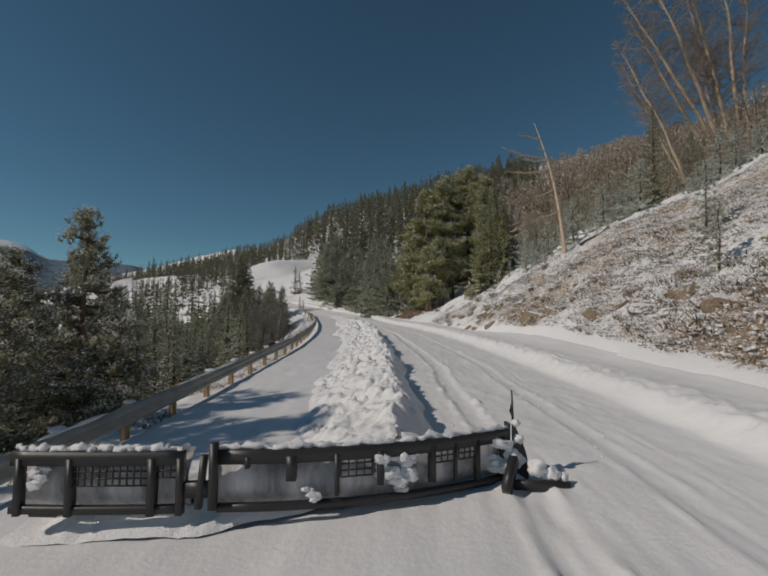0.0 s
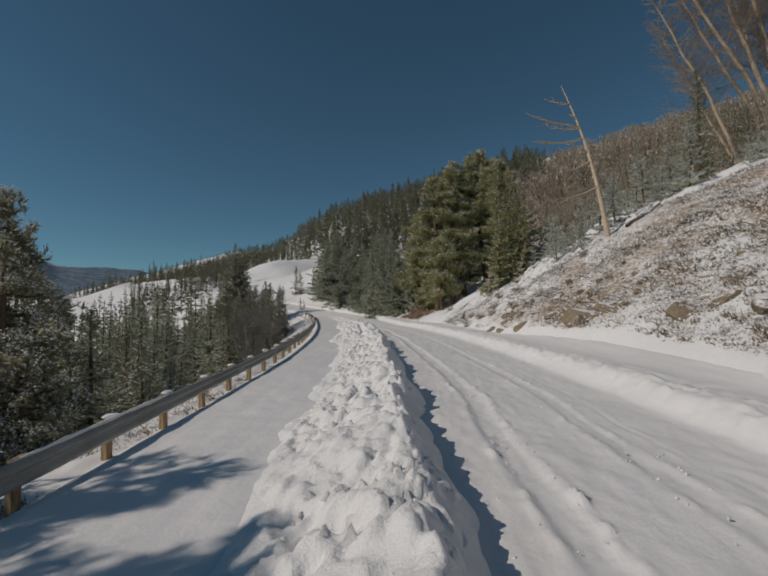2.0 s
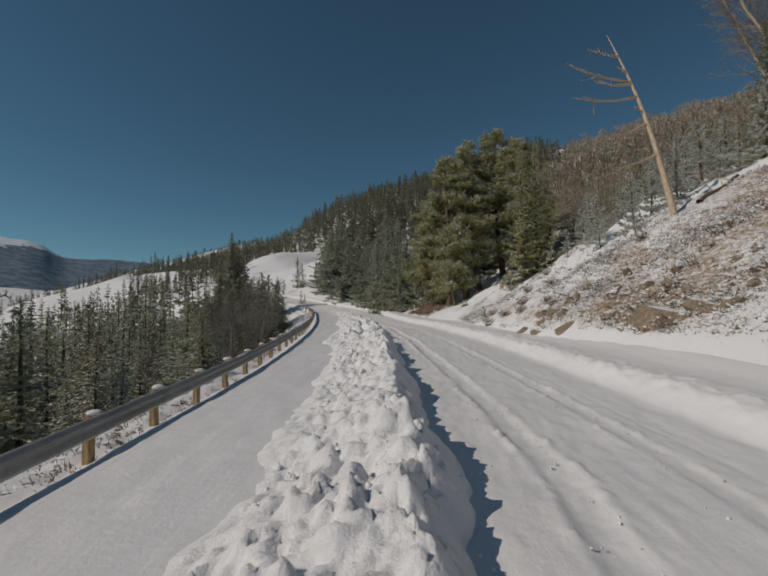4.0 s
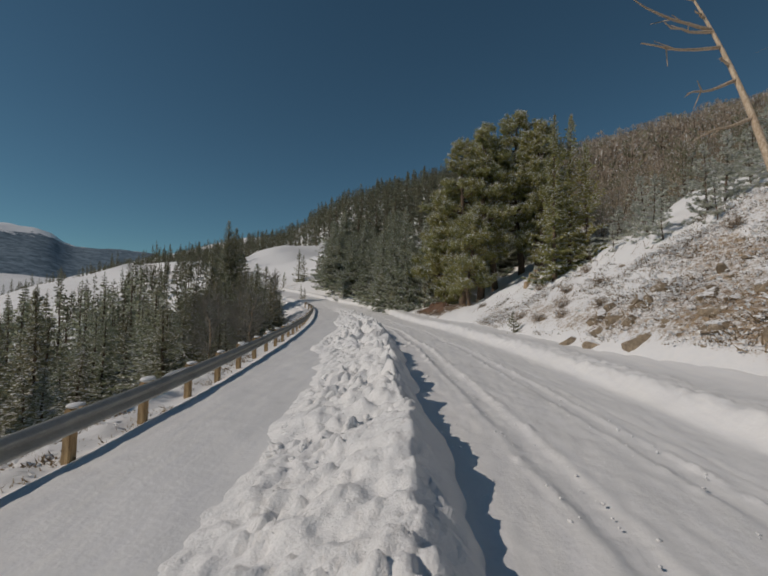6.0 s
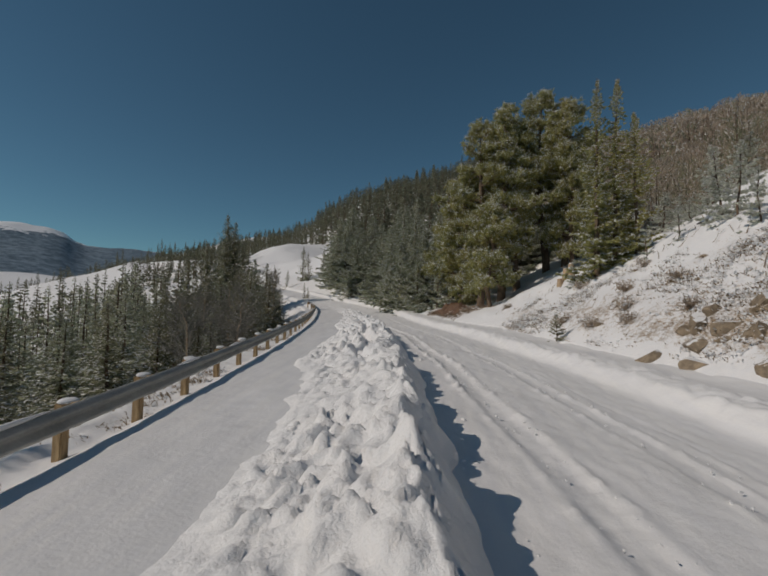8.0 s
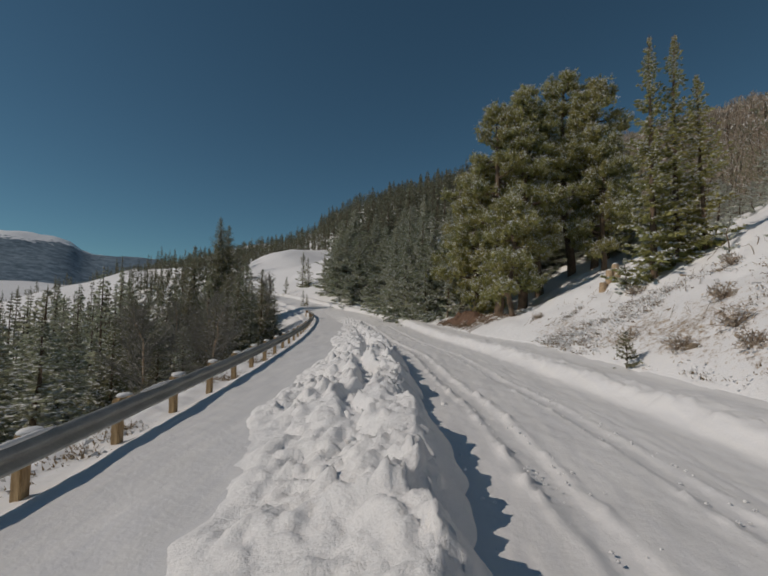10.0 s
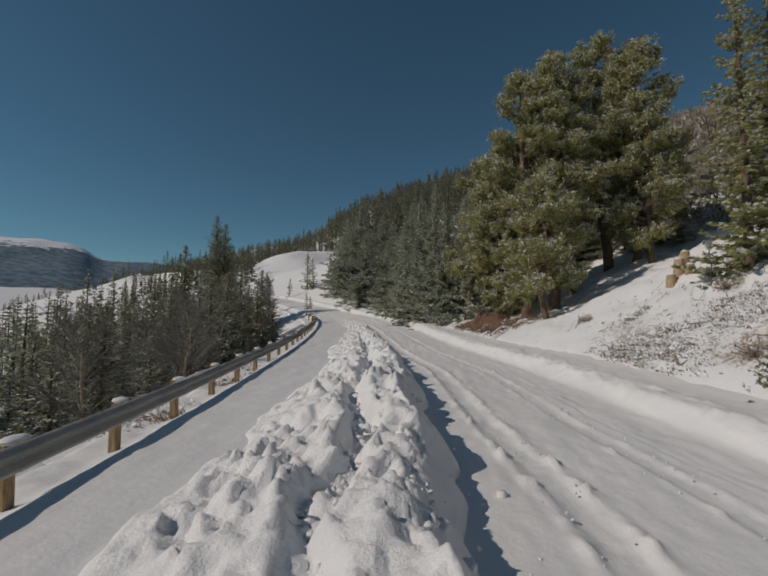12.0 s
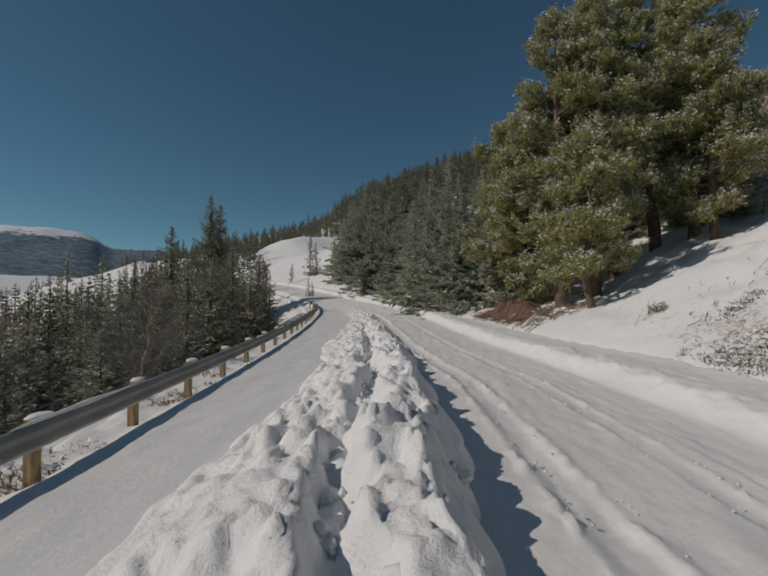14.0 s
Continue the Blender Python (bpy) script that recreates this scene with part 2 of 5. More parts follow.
def fbm(x, y, octaves=4, seed=0, gain=0.5):
    total, amp = 0.0, 1.0
    for o in range(octaves):
        total = total + amp * value_noise(x * 2 ** o + 17.3 * o, y * 2 ** o - 9.1 * o, seed + o)
        amp *= gain
    return total


def cells(x, y, seed=0):
    """The distance to the nearest of scattered points, one to a unit square, and a number for that point."""
    xi, yi = np.floor(x).astype(np.int64), np.floor(y).astype(np.int64)
    best, tag = np.full(x.shape, 9.0), np.zeros(x.shape)
    for i in (-1, 0, 1):
        for j in (-1, 0, 1):
            k = ((xi + i) * 374761393 + (yi + j) * 668265263 + seed * 974634777) & 0x7FFFFFFF
            k = ((k ^ (k >> 13)) * 1274126177) & 0x7FFFFFFF
            a, b, c = (k & 1023) / 1023.0, ((k >> 10) & 1023) / 1023.0, ((k >> 5) & 1023) / 1023.0
            d = np.hypot(xi + i + a - x, yi + j + b - y)
            near = d < best
            best, tag = np.where(near, d, best), np.where(near, c, tag)
    return best, tag


def chunks(x, y, size, seed=0):
    """Rounded clods of about the given size, lying close: from 0 in the creases to 1."""
    w = 0.35 * size
    d, k = cells((x + w * value_noise(x / size * 1.7, y / size * 1.7, seed + 3)) / size, (y + w * value_noise(x / size * 1.7, y / size * 1.7, seed + 4)) / size, seed)
    return np.clip(1 - (d / 0.72) ** 2, 0, 1) ** 0.8 * np.clip((k - 0.2) / 0.7, 0, 1)


# ---------------------------------------------------------------- the lie of the land
def smooth_table(rows):
    ys = np.arange(-60.0, 400.0, 0.25)
    v = np.interp(ys, [r[0] for r in rows], [r[1] for r in rows])
    lo, hi = rows[0], rows[-1]
    s = (rows[-1][1] - rows[-2][1]) / (rows[-1][0] - rows[-2][0])
    v = np.where(ys > hi[0], hi[1] + s * (ys - hi[0]), v)
    k = np.exp(-0.5 * (np.arange(-16, 17) / 7.0) ** 2)
    pad = np.concatenate([np.full(16, v[0]), v, np.full(16, v[-1])])
    v = np.convolve(pad, k / k.sum(), "valid")
    return lambda y: np.interp(y, ys, v)


x_left = smooth_table([(-60, -4.3), (0, -3.97), (6, -3.82), (10, -3.70), (14, -3.62), (18, -3.66), (22, -3.98), (26, -4.46), (30, -5.04), (34, -5.66), (38, -6.33), (42, -7.06), (46, -7.83), (50, -8.62), (55, -9.75), (58, -11.2), (64, -14.8), (72, -21), (100, -46), (140, -86)])
x_right = smooth_table([(-60, 4.1), (0, 4.08), (10, 4.02), (14, 3.86), (18, 3.58), (21, 3.32), (24.5, 2.92), (28.5, 2.38), (31, 1.98), (34, 1.35), (37, 0.66), (40, 0.1), (44, -0.65), (48, -1.7), (52, -2.9), (56, -5.0), (60, -7.9), (66, -12.4), (72, -17.6), (100, -42), (140, -82)])
z_left = smooth_table([(-60, -0.4), (0, -0.2), (6, 0.0), (10, 0.2), (14, 0.40), (18, 0.56), (22, 0.72), (26, 0.79), (30, 0.85), (34, 0.90), (38, 0.98), (42, 1.08), (46, 1.2), (50, 1.34), (55, 1.6), (60, 2.2), (66, 3.0), (75, 4.2), (100, 6.5), (150, 9), (300, 14)])
z_right = smooth_table([(-60, 0.45), (0, 0.55), (5, 0.62), (10, 0.70), (14, 0.78), (18, 0.90), (22, 0.98), (26, 1.03), (30, 1.10), (36, 1.20), (42, 1.35), (50, 1.7), (60, 2.55), (66, 3.35), (75, 4.5), (100, 6.85), (150, 9.3), (300, 14.3)])
x_crest = smooth_table([(-60, 0.45), (5, 0.42), (8, 0.36), (10, 0.24), (13, 0.06), (17, -0.17), (22.2, -0.55), (24, -0.75), (27.5, -1.12), (30.6, -1.62), (34.8, -2.15), (40, -3.1), (45, -4.1), (50, -5.2), (60, -9)])


toe = smooth_table([(-60, 1.5), (8, 1.6), (11, 1.8), (13.5, 2.1), (17.5, 1.95), (20, 1.4), (21.5, 1.2), (25, 1.45), (27, 1.3), (30, 1.6), (36, 1.3), (42, 1.25), (60, 1.0)])


def road_z(x, y):
    """The road's snow: it stands a little above the posts' feet and tilts from the bank towards the rail."""
    lo, hi = x_left(y), x_right(y)
    g = np.clip(x, lo - 1.0, hi + 1.0) - lo
    k = np.clip((g + 0.10) / 0.62, 0, 1)
    return z_left(y) + 0.24 * k * k * (3 - 2 * k) + (z_right(y) - z_left(y) - 0.24) * np.clip(g / (hi - lo), 0, 1.1)


LEAN_Y = np.arange(-60, 400, 1.0)
LEAN_K = 1 / np.sqrt(1 + np.gradient(x_right(LEAN_Y)) ** 2)


def lie(x, y):
    """The height of the land, the road apart."""
    lean = np.interp(y, LEAN_Y, LEAN_K)
    u = (x - x_right(y) - toe(y)) * lean
    v = (x_left(y) - 0.8 - x) * lean
    far = np.clip((y - 60) / 60, 0, 1)
    base = road_z(x, y) + 0.25 * np.clip(x - x_right(y), 0, toe(y))
    # the cut bank and the wooded hillside above it
    steep = np.interp(y, [12, 15, 20, 22, 28, 31, 34, 36, 40, 60, 120], [0.75, 0.78, 0.80, 0.80, 0.70, 0.68, 0.64, 0.5, 0.3, 0.35, 0.32])
    west = far * np.clip((-x / np.maximum(y - 20, 20) - 0.15) / 0.15, 0, 1)   # the ridge falls away to the west
    up = steep * np.clip(u, 0, 4.6) + (0.48 - 0.10 * far - 0.10 * west) * np.clip(u - 4.6, 0, 25) + (0.42 - 0.12 * west) * np.clip(u - 29, 0, 120) + 0.12 * np.clip(u - 149, 0, 400)
    # the fall to the valley
    down = 0.62 * np.clip(v, 0, 9) + 0.30 * np.clip(v - 9, 0, 30) - 0.10 * np.clip(v - 110, 0, 400)
    up = up + 0.15 * np.clip(u / 0.5, 0, 1) * np.interp(y, [12.5, 14.5, 24, 28], [0, 1, 1, 0])
    rough = np.clip(u / 3, 0, 1) * (0.22 * fbm(x * 0.7, y * 0.7, 4, 3) + 0.55 * fbm(x * 0.12, y * 0.12, 3, 5) * np.clip(u / 12, 0, 1)) + np.clip(v / 4, 0, 1) * 0.4 * fbm(x * 0.3, y * 0.3, 3, 8)
    bench = 7.4 * np.exp(-(((x + 100) / 38) ** 2 + ((y - 128) / 26) ** 2))
    knoll = 3.2 * np.exp(-(((x + 32) / 9) ** 2 + ((y - 118) / 14) ** 2)) - 4.5 * np.exp(-(((x + 17.5) / 8.5) ** 2 + ((y - 122) / 18) ** 2)) - 3.0 * np.exp(-(((x + 40) / 16) ** 2 + ((y - 146) / 12) ** 2))
    hills = np.clip((np.hypot(x, y) - 500) / 1500, 0, 1) * 60 * fbm(x * 0.0016, y * 0.0016, 3, 11)
    z = base + up - down + rough + knoll + bench + hills
    inside = (u < -0.12) & (v < -0.1)
    return np.where(inside, base - 0.3, z), u, v


def land(x, y):
    z, _, _ = lie(np.array([float(x)]), np.array([float(y)]))
    return float(z[0])


def axis(parts):
    """Grid lines: from each stop to the next, at about the step given, steps growing geometrically where asked."""
    out = []
    for a, b, first, last in parts:
        n = max(2, int(round(abs(b - a) / ((first * last) ** 0.5))))
        w = np.geomspace(first, last, n)
        out.append(a + np.concatenate([[0], np.cumsum(w)[:-1]]) / w.sum() * (b - a))
    return np.concatenate(out + [[parts[-1][1]]])


def grid_faces(nx, ny):
    i, j = np.meshgrid(np.arange(nx - 1), np.arange(ny - 1), indexing="ij")
    a = (i * ny + j).ravel()
    return np.stack([a, a + ny, a + ny + 1, a + 1], 1)


def build_ground():
    xs = axis([(-3600, -90, 260, 9), (-90, -14, 6, 0.8), (-14, 1, 0.6, 0.25), (1, 14, 0.18, 0.26), (14, 90, 0.5, 6), (90, 3600, 9, 260)])
    ys = axis([(-3600, -40, 300, 6), (-40, 4, 3, 0.3), (4, 48, 0.19, 0.26), (48, 130, 0.5, 3), (130, 400, 3, 12), (400, 3800, 15, 300)])
    X, Y = np.meshgrid(xs, ys, indexing="ij")
    x, y = X.ravel(), Y.ravel()
    z, u, v = lie(x, y)
    near = np.exp(-np.clip(u - 9, 0, 50) / 4) * np.clip(u / 0.8, 0, 1) * (y < 90)
    tuft = np.clip(fbm(x * 2.6, y * 2.6, 3, 21), -0.3, 1) * 0.10
    z = z + near * tuft
    keep = np.clip(fbm(x * 0.16, y * 0.16, 2, 31) * 1.1 + 0.62, 0, 1)
    strip = np.clip((u + 0.05) / 0.5, 0, 1) * np.clip((33 - y) / 6, 0.0, 1) * np.clip((np.interp(y, [13, 17, 20, 22, 26, 30], [22, 20, 14, 7.5, 4.4, 3.0]) - u) / 2.5, 0, 1)
    low = np.clip(u / 0.5, 0, 1) * np.clip((3.2 - u) / 2, 0, 1) * np.clip((y - 23) / 5, 0, 1)
    bare = np.clip(strip * (0.45 + 0.16 * keep) * np.interp(y, [19, 25, 30], [1, 0.75, 0.6]) + low * (0.26 + 0.18 * keep), 0, 0.85)
    under = np.clip((u - 17) / 8, 0, 1) * 0.60 * np.clip((120 - y) / 40, 0.3, 1) + np.clip((v - 3) / 5, 0, 1) * 0.34
    bare = np.maximum(bare, under) + 0.11 * np.clip((u - 0.15) / 0.4, 0, 1) * np.clip((2.4 - u) / 1.5, 0, 1) * np.interp(y, [8, 13, 23, 26], [0.4, 1, 1, 0]) * keep
    me = mesh_from("ground", np.stack([x, y, z], 1), grid_faces(len(xs), len(ys)), [GROUND], None, True)
    at = me.attributes.new("bare", "FLOAT", "POINT")
    at.data.foreach_set("value", bare.astype(np.float32))
    ob = new("ground", me)
    return tagged(ob, "snow-dusted mountainside with dry grass, scree and soil showing", "ground", kind="structure")


def lane_lumps(x, y):
    return 0.012 * fbm(x * 3, y * 1.2, 3, 41) + 0.006 * fbm(x * 9, y * 6, 2, 42)


def build_road():
    ys = axis([(-12, 4, 0.5, 0.14), (4, 34, 0.06, 0.075), (34, 66, 0.1, 0.4), (66, 160, 0.5, 4)])
    ws = np.concatenate([np.linspace(0, 1, 46)[:-1], 1 + np.linspace(0, 1, 128)[:-1], 2 + np.linspace(0, 1, 14)])
    W, Y = np.meshgrid(ws, ys, indexing="ij")
    w, y = W.ravel(), Y.ravel()
    a, c = x_left(y) - 1.1, x_right(y)
    b = c + np.maximum(toe(y) + 0.45, 1.0)
    lane = np.minimum(3.7, (c - a) * 0.6)
    x = np.where(w < 1, a + (c - lane - a) * w, np.where(w < 2, c - lane + (lane + 0.8) * (w - 1), c + 0.8 + (b - c - 0.8) * (w - 2)))
    z = road_z(x, y) + lane_lumps(x, y)
    r = x - x_right(y)
    wob = 0.10 * fbm(y * 0.35, y * 0 + 3, 2, 51)
    crumb = chunks(x, y * 0.8, 0.11, 53)
    # wheel tracks in the open lane: pressed flat, with crumbs thrown up on both sides
    fade = np.clip((62 - y) / 10, 0.25, 1)
    for off, wide, deep in ((-1.2, 0.11, 0.014), (-2.4, 0.15, 0.026), (-0.75, 0.04, 0.006)):
        q = (r - off - wob) / wide
        press = np.exp(-q ** 4)
        rim = np.exp(-((np.abs(q) - 1.45) / 0.38) ** 2)
        z = z + fade * (-deep * press * (0.8 + 0.5 * (np.sin(y * 38 + 2 * np.sign(q)) > 0.2) * (wide > 0.1)) + deep * rim * (0.25 + 2.5 * crumb * np.clip(0.5 + fbm(x * 1.5, y * 2.5, 2, 52), 0, 1.4)))
    # the bank of ploughed snow along the edge
    berm = np.where(r < 0.34 + 0.6 * wob, np.exp(-((r - 0.34 - 0.6 * wob) / 0.22) ** 2), np.exp(-((r - 0.34 - 0.6 * wob) / 0.60) ** 2))
    berm = berm * (0.18 + 0.03 * fbm(x * 0.8, y * 0.6, 2, 55) + 0.045 * chunks(x, y, 0.28, 56) + 0.035 * chunks(x, y, 0.13, 58))
    z = z + berm + 0.25 * np.clip(r, 0, toe(y)) - 0.5 * np.clip(r - toe(y) - 0.15, 0, 1)
    # the shoulder under the rail
    g = x_left(y) - x
    z = z + 0.05 * np.clip((g + 0.25) / 0.5, 0, 1) * fbm(x * 3, y * 3, 3, 57) - 0.9 * np.clip(g - 0.62, 0, 1)
    me = mesh_from("road", np.stack([x, y, z], 1), grid_faces(len(ws), len(ys)), [ROAD_SNOW], None, True)
    return tagged(new("road", me), "mountain road under smooth snow with wheel tracks", "road", kind="structure")


def build_windrow():
    """The long heap that an earlier pass of the plough has left along the road's middle."""
    ys = axis([(3.85, 34, 0.038, 0.05), (34, 58, 0.07, 0.2)])
    ws = np.linspace(-1, 1, 118)
    W, Y = np.meshgrid(ws, ys, indexing="ij")
    w, y = W.ravel(), Y.ravel()
    q = np.where(w < 0, w * 2.1, w * 1.0)
    x = x_crest(y) + q + 0.10 * fbm(y * 0.7, y * 0, 2, 61) + 0.07 * fbm(y * 2.3, y * 0 + 2, 2, 60)
    left = (1.52 + 0.2 * fbm(y * 0.4, y * 0 + 5, 2, 62)) * (1 - 0.25 * np.clip((y - 34) / 14, 0, 1))
    one = np.where(q < 0, np.clip(1 + q / left, 0, 1) ** 1.15, np.clip(1 - (q - 0.06) / 0.44, 0, 1) ** 0.9)
    # further on two ridges, with a groove between
    late = np.clip((y - 20) / 4, 0, 1) * np.clip((46 - y) / 10, 0, 1)
    mid = -0.50 + 0.06 * np.sin(y * 1.1) + 0.06 * fbm(y * 1.5, y * 0, 2, 68)
    near_edge = 0.10 * fbm(x * 2.5, y * 2.5, 2, 69)
    right_ridge = np.clip(np.minimum((q - mid + near_edge) / 0.22, (0.50 - q) / 0.42), 0, 1) ** 0.85
    left_ridge = 0.86 * np.clip(np.minimum((mid - q + near_edge) / 0.20, (q + left + 0.25) / (left - 0.35)), 0, 1) ** 0.8
    two = np.maximum(np.maximum(right_ridge, left_ridge), 0.38 * np.exp(-((q - mid) / 0.25) ** 2))
    body = one * (1 - late) + two * late
    big = np.clip(fbm(x * 1.5, y * 1.3, 2, 63), -0.6, 1)
    clod = 0.11 * chunks(x, y, 0.34, 64) + 0.09 * chunks(x, y, 0.19, 65) + 0.075 * chunks(x, y, 0.115, 66) + 0.035 * chunks(x, y, 0.075, 67) + 0.05 * fbm(x * 5, y * 5, 2, 73) + 0.02 * fbm(x * 13, y * 13, 2, 72) - 0.105
    rough = np.clip(body * 2.6, 0, 1) * np.clip(1.0 - (q - 0.06) * 3.0, 0.3, 1.0)
    fade = np.clip((56 - y) / 8, 0, 1)
    tall = 0.53 * fade * (1 - 0.5 * np.clip((y - 30) / 14, 0, 1))
    h = tall * body + rough * (0.06 * big + clod * (0.75 + 0.5 * value_noise(x * 0.9, y * 0.9, 70))) * fade
    edge = np.clip((1 - np.abs(w)) / 0.12, 0, 1)
    z = road_z(x, y) + np.maximum(h, 0) * edge - 0.05 * (1 - edge) - 0.05 * np.clip(1 - body * 9, 0, 1)
    me = mesh_from("snow_windrow", np.stack([x, y, z], 1), grid_faces(len(ws), len(ys)), [SNOW], None, True)
    return tagged(new("snow_windrow", me), "long lumpy heap of ploughed snow along the road", "snow heap", kind="stuff")


def lump_mesh(rng, mat, level=2, rough=0.25, flat=0.8):
    bm = bmesh.new()
    bmesh.ops.create_icosphere(bm, subdivisions=level, radius=1.0)
    o = Vector(rng.uniform(-50, 50, 3))
    for v in bm.verts:
        k = 1 + rough * noise.noise(v.co * 1.3 + o) + rough * 0.5 * noise.noise(v.co * 3.1 + o) + (rough * 0.4 * noise.noise(v.co * 6.5 + o) if rough > 0.5 else 0.0)
        v.co *= k
        v.co.z *= flat
    me = bpy.data.meshes.new("lump")
    bm.to_mesh(me)
    bm.free()
    me.materials.append(mat)
    me.polygons.foreach_set("use_smooth", np.ones(len(me.polygons), dtype=bool))
    return me


def build_clods():
    """Broken lumps of snow on and beside the windrow."""
    rng = np.random.default_rng(7)
    shapes = []
    for _ in range(8):
        me = lump_mesh(rng, SNOW, 1 if len(shapes) < 6 else 2, 0.9)
        v = np.array([p.co[:] for p in me.vertices])
        f = np.array([p.vertices[:] for p in me.polygons])
        shapes.append((v, f))
        bpy.data.meshes.remove(me)
    g = Geo()
    big = []
    for k in range(2700):
        y = rng.uniform(4.1, 32) if k % 3 else rng.uniform(20, 38)
        lane = k % 5 == 0
        if lane:   # crumbs thrown up along the wheel tracks
            x = float(x_right(y)) + rng.choice([-1.2, -2.4]) + rng.choice([-1, 1]) * 0.16 + rng.normal(0, 0.05)
            s, h = rng.uniform(0.006, 0.017), 0.012
        else:
            q = rng.choice([rng.normal(-0.65, 0.5), rng.normal(0.0, 0.16), rng.normal(0.62, 0.13)], p=[0.64, 0.27, 0.09])
            q = max(q, -1.2)
            x = float(x_crest(y)) + q
            s = float(np.clip(rng.lognormal(-3.6, 0.5), 0.012, 0.10)) * (0.45 if q > 0.4 else 1.0)
            h = 0.46 * (max(0, 1 + q / 1.3) if q < 0 else max(0, 1 - q / 0.48))
        v, f = shapes[rng.integers(6) if s < 0.07 else rng.integers(6, 8)]
        a = rng.uniform(0, 6.28)
        c, sn = math.cos(a), math.sin(a)
        r = np.array([[c, -sn, 0], [sn, c, 0], [0, 0, 1]])
        z = float(road_z(np.array([x]), np.array([y]))[0]) + h * 0.93 + s * 0.1
        if s > 0.075 and len(big) < 110:
            big.append((x, y, z, s))
            continue
        g.add((v * s * rng.uniform(0.7, 1.3, 3)) @ r.T + (x, y, z), f)
    lumps = [lump_mesh(rng, SNOW, 3, 0.9) for _ in range(6)]
    for x, y, z, s in big:
        ob = new("snow_lump", lumps[int(rng.integers(6))])
        ob.matrix_basis = pose(x, y, z, rng.uniform(-20, 20), rng.uniform(-20, 20), rng.uniform(0, 360)) @ Matrix.Diagonal((s * rng.uniform(0.7, 1.3), s * rng.uniform(0.7, 1.3), s * rng.uniform(0.7, 1.2), 1))
        tagged(ob, "rough lump of white snow on the windrow", "snow lump", "snow lumps")
    return tagged(part("snow_clods", g.mesh("snow_clods", [SNOW], True)), "broken clods of white snow along the windrow", "snow", kind="stuff")


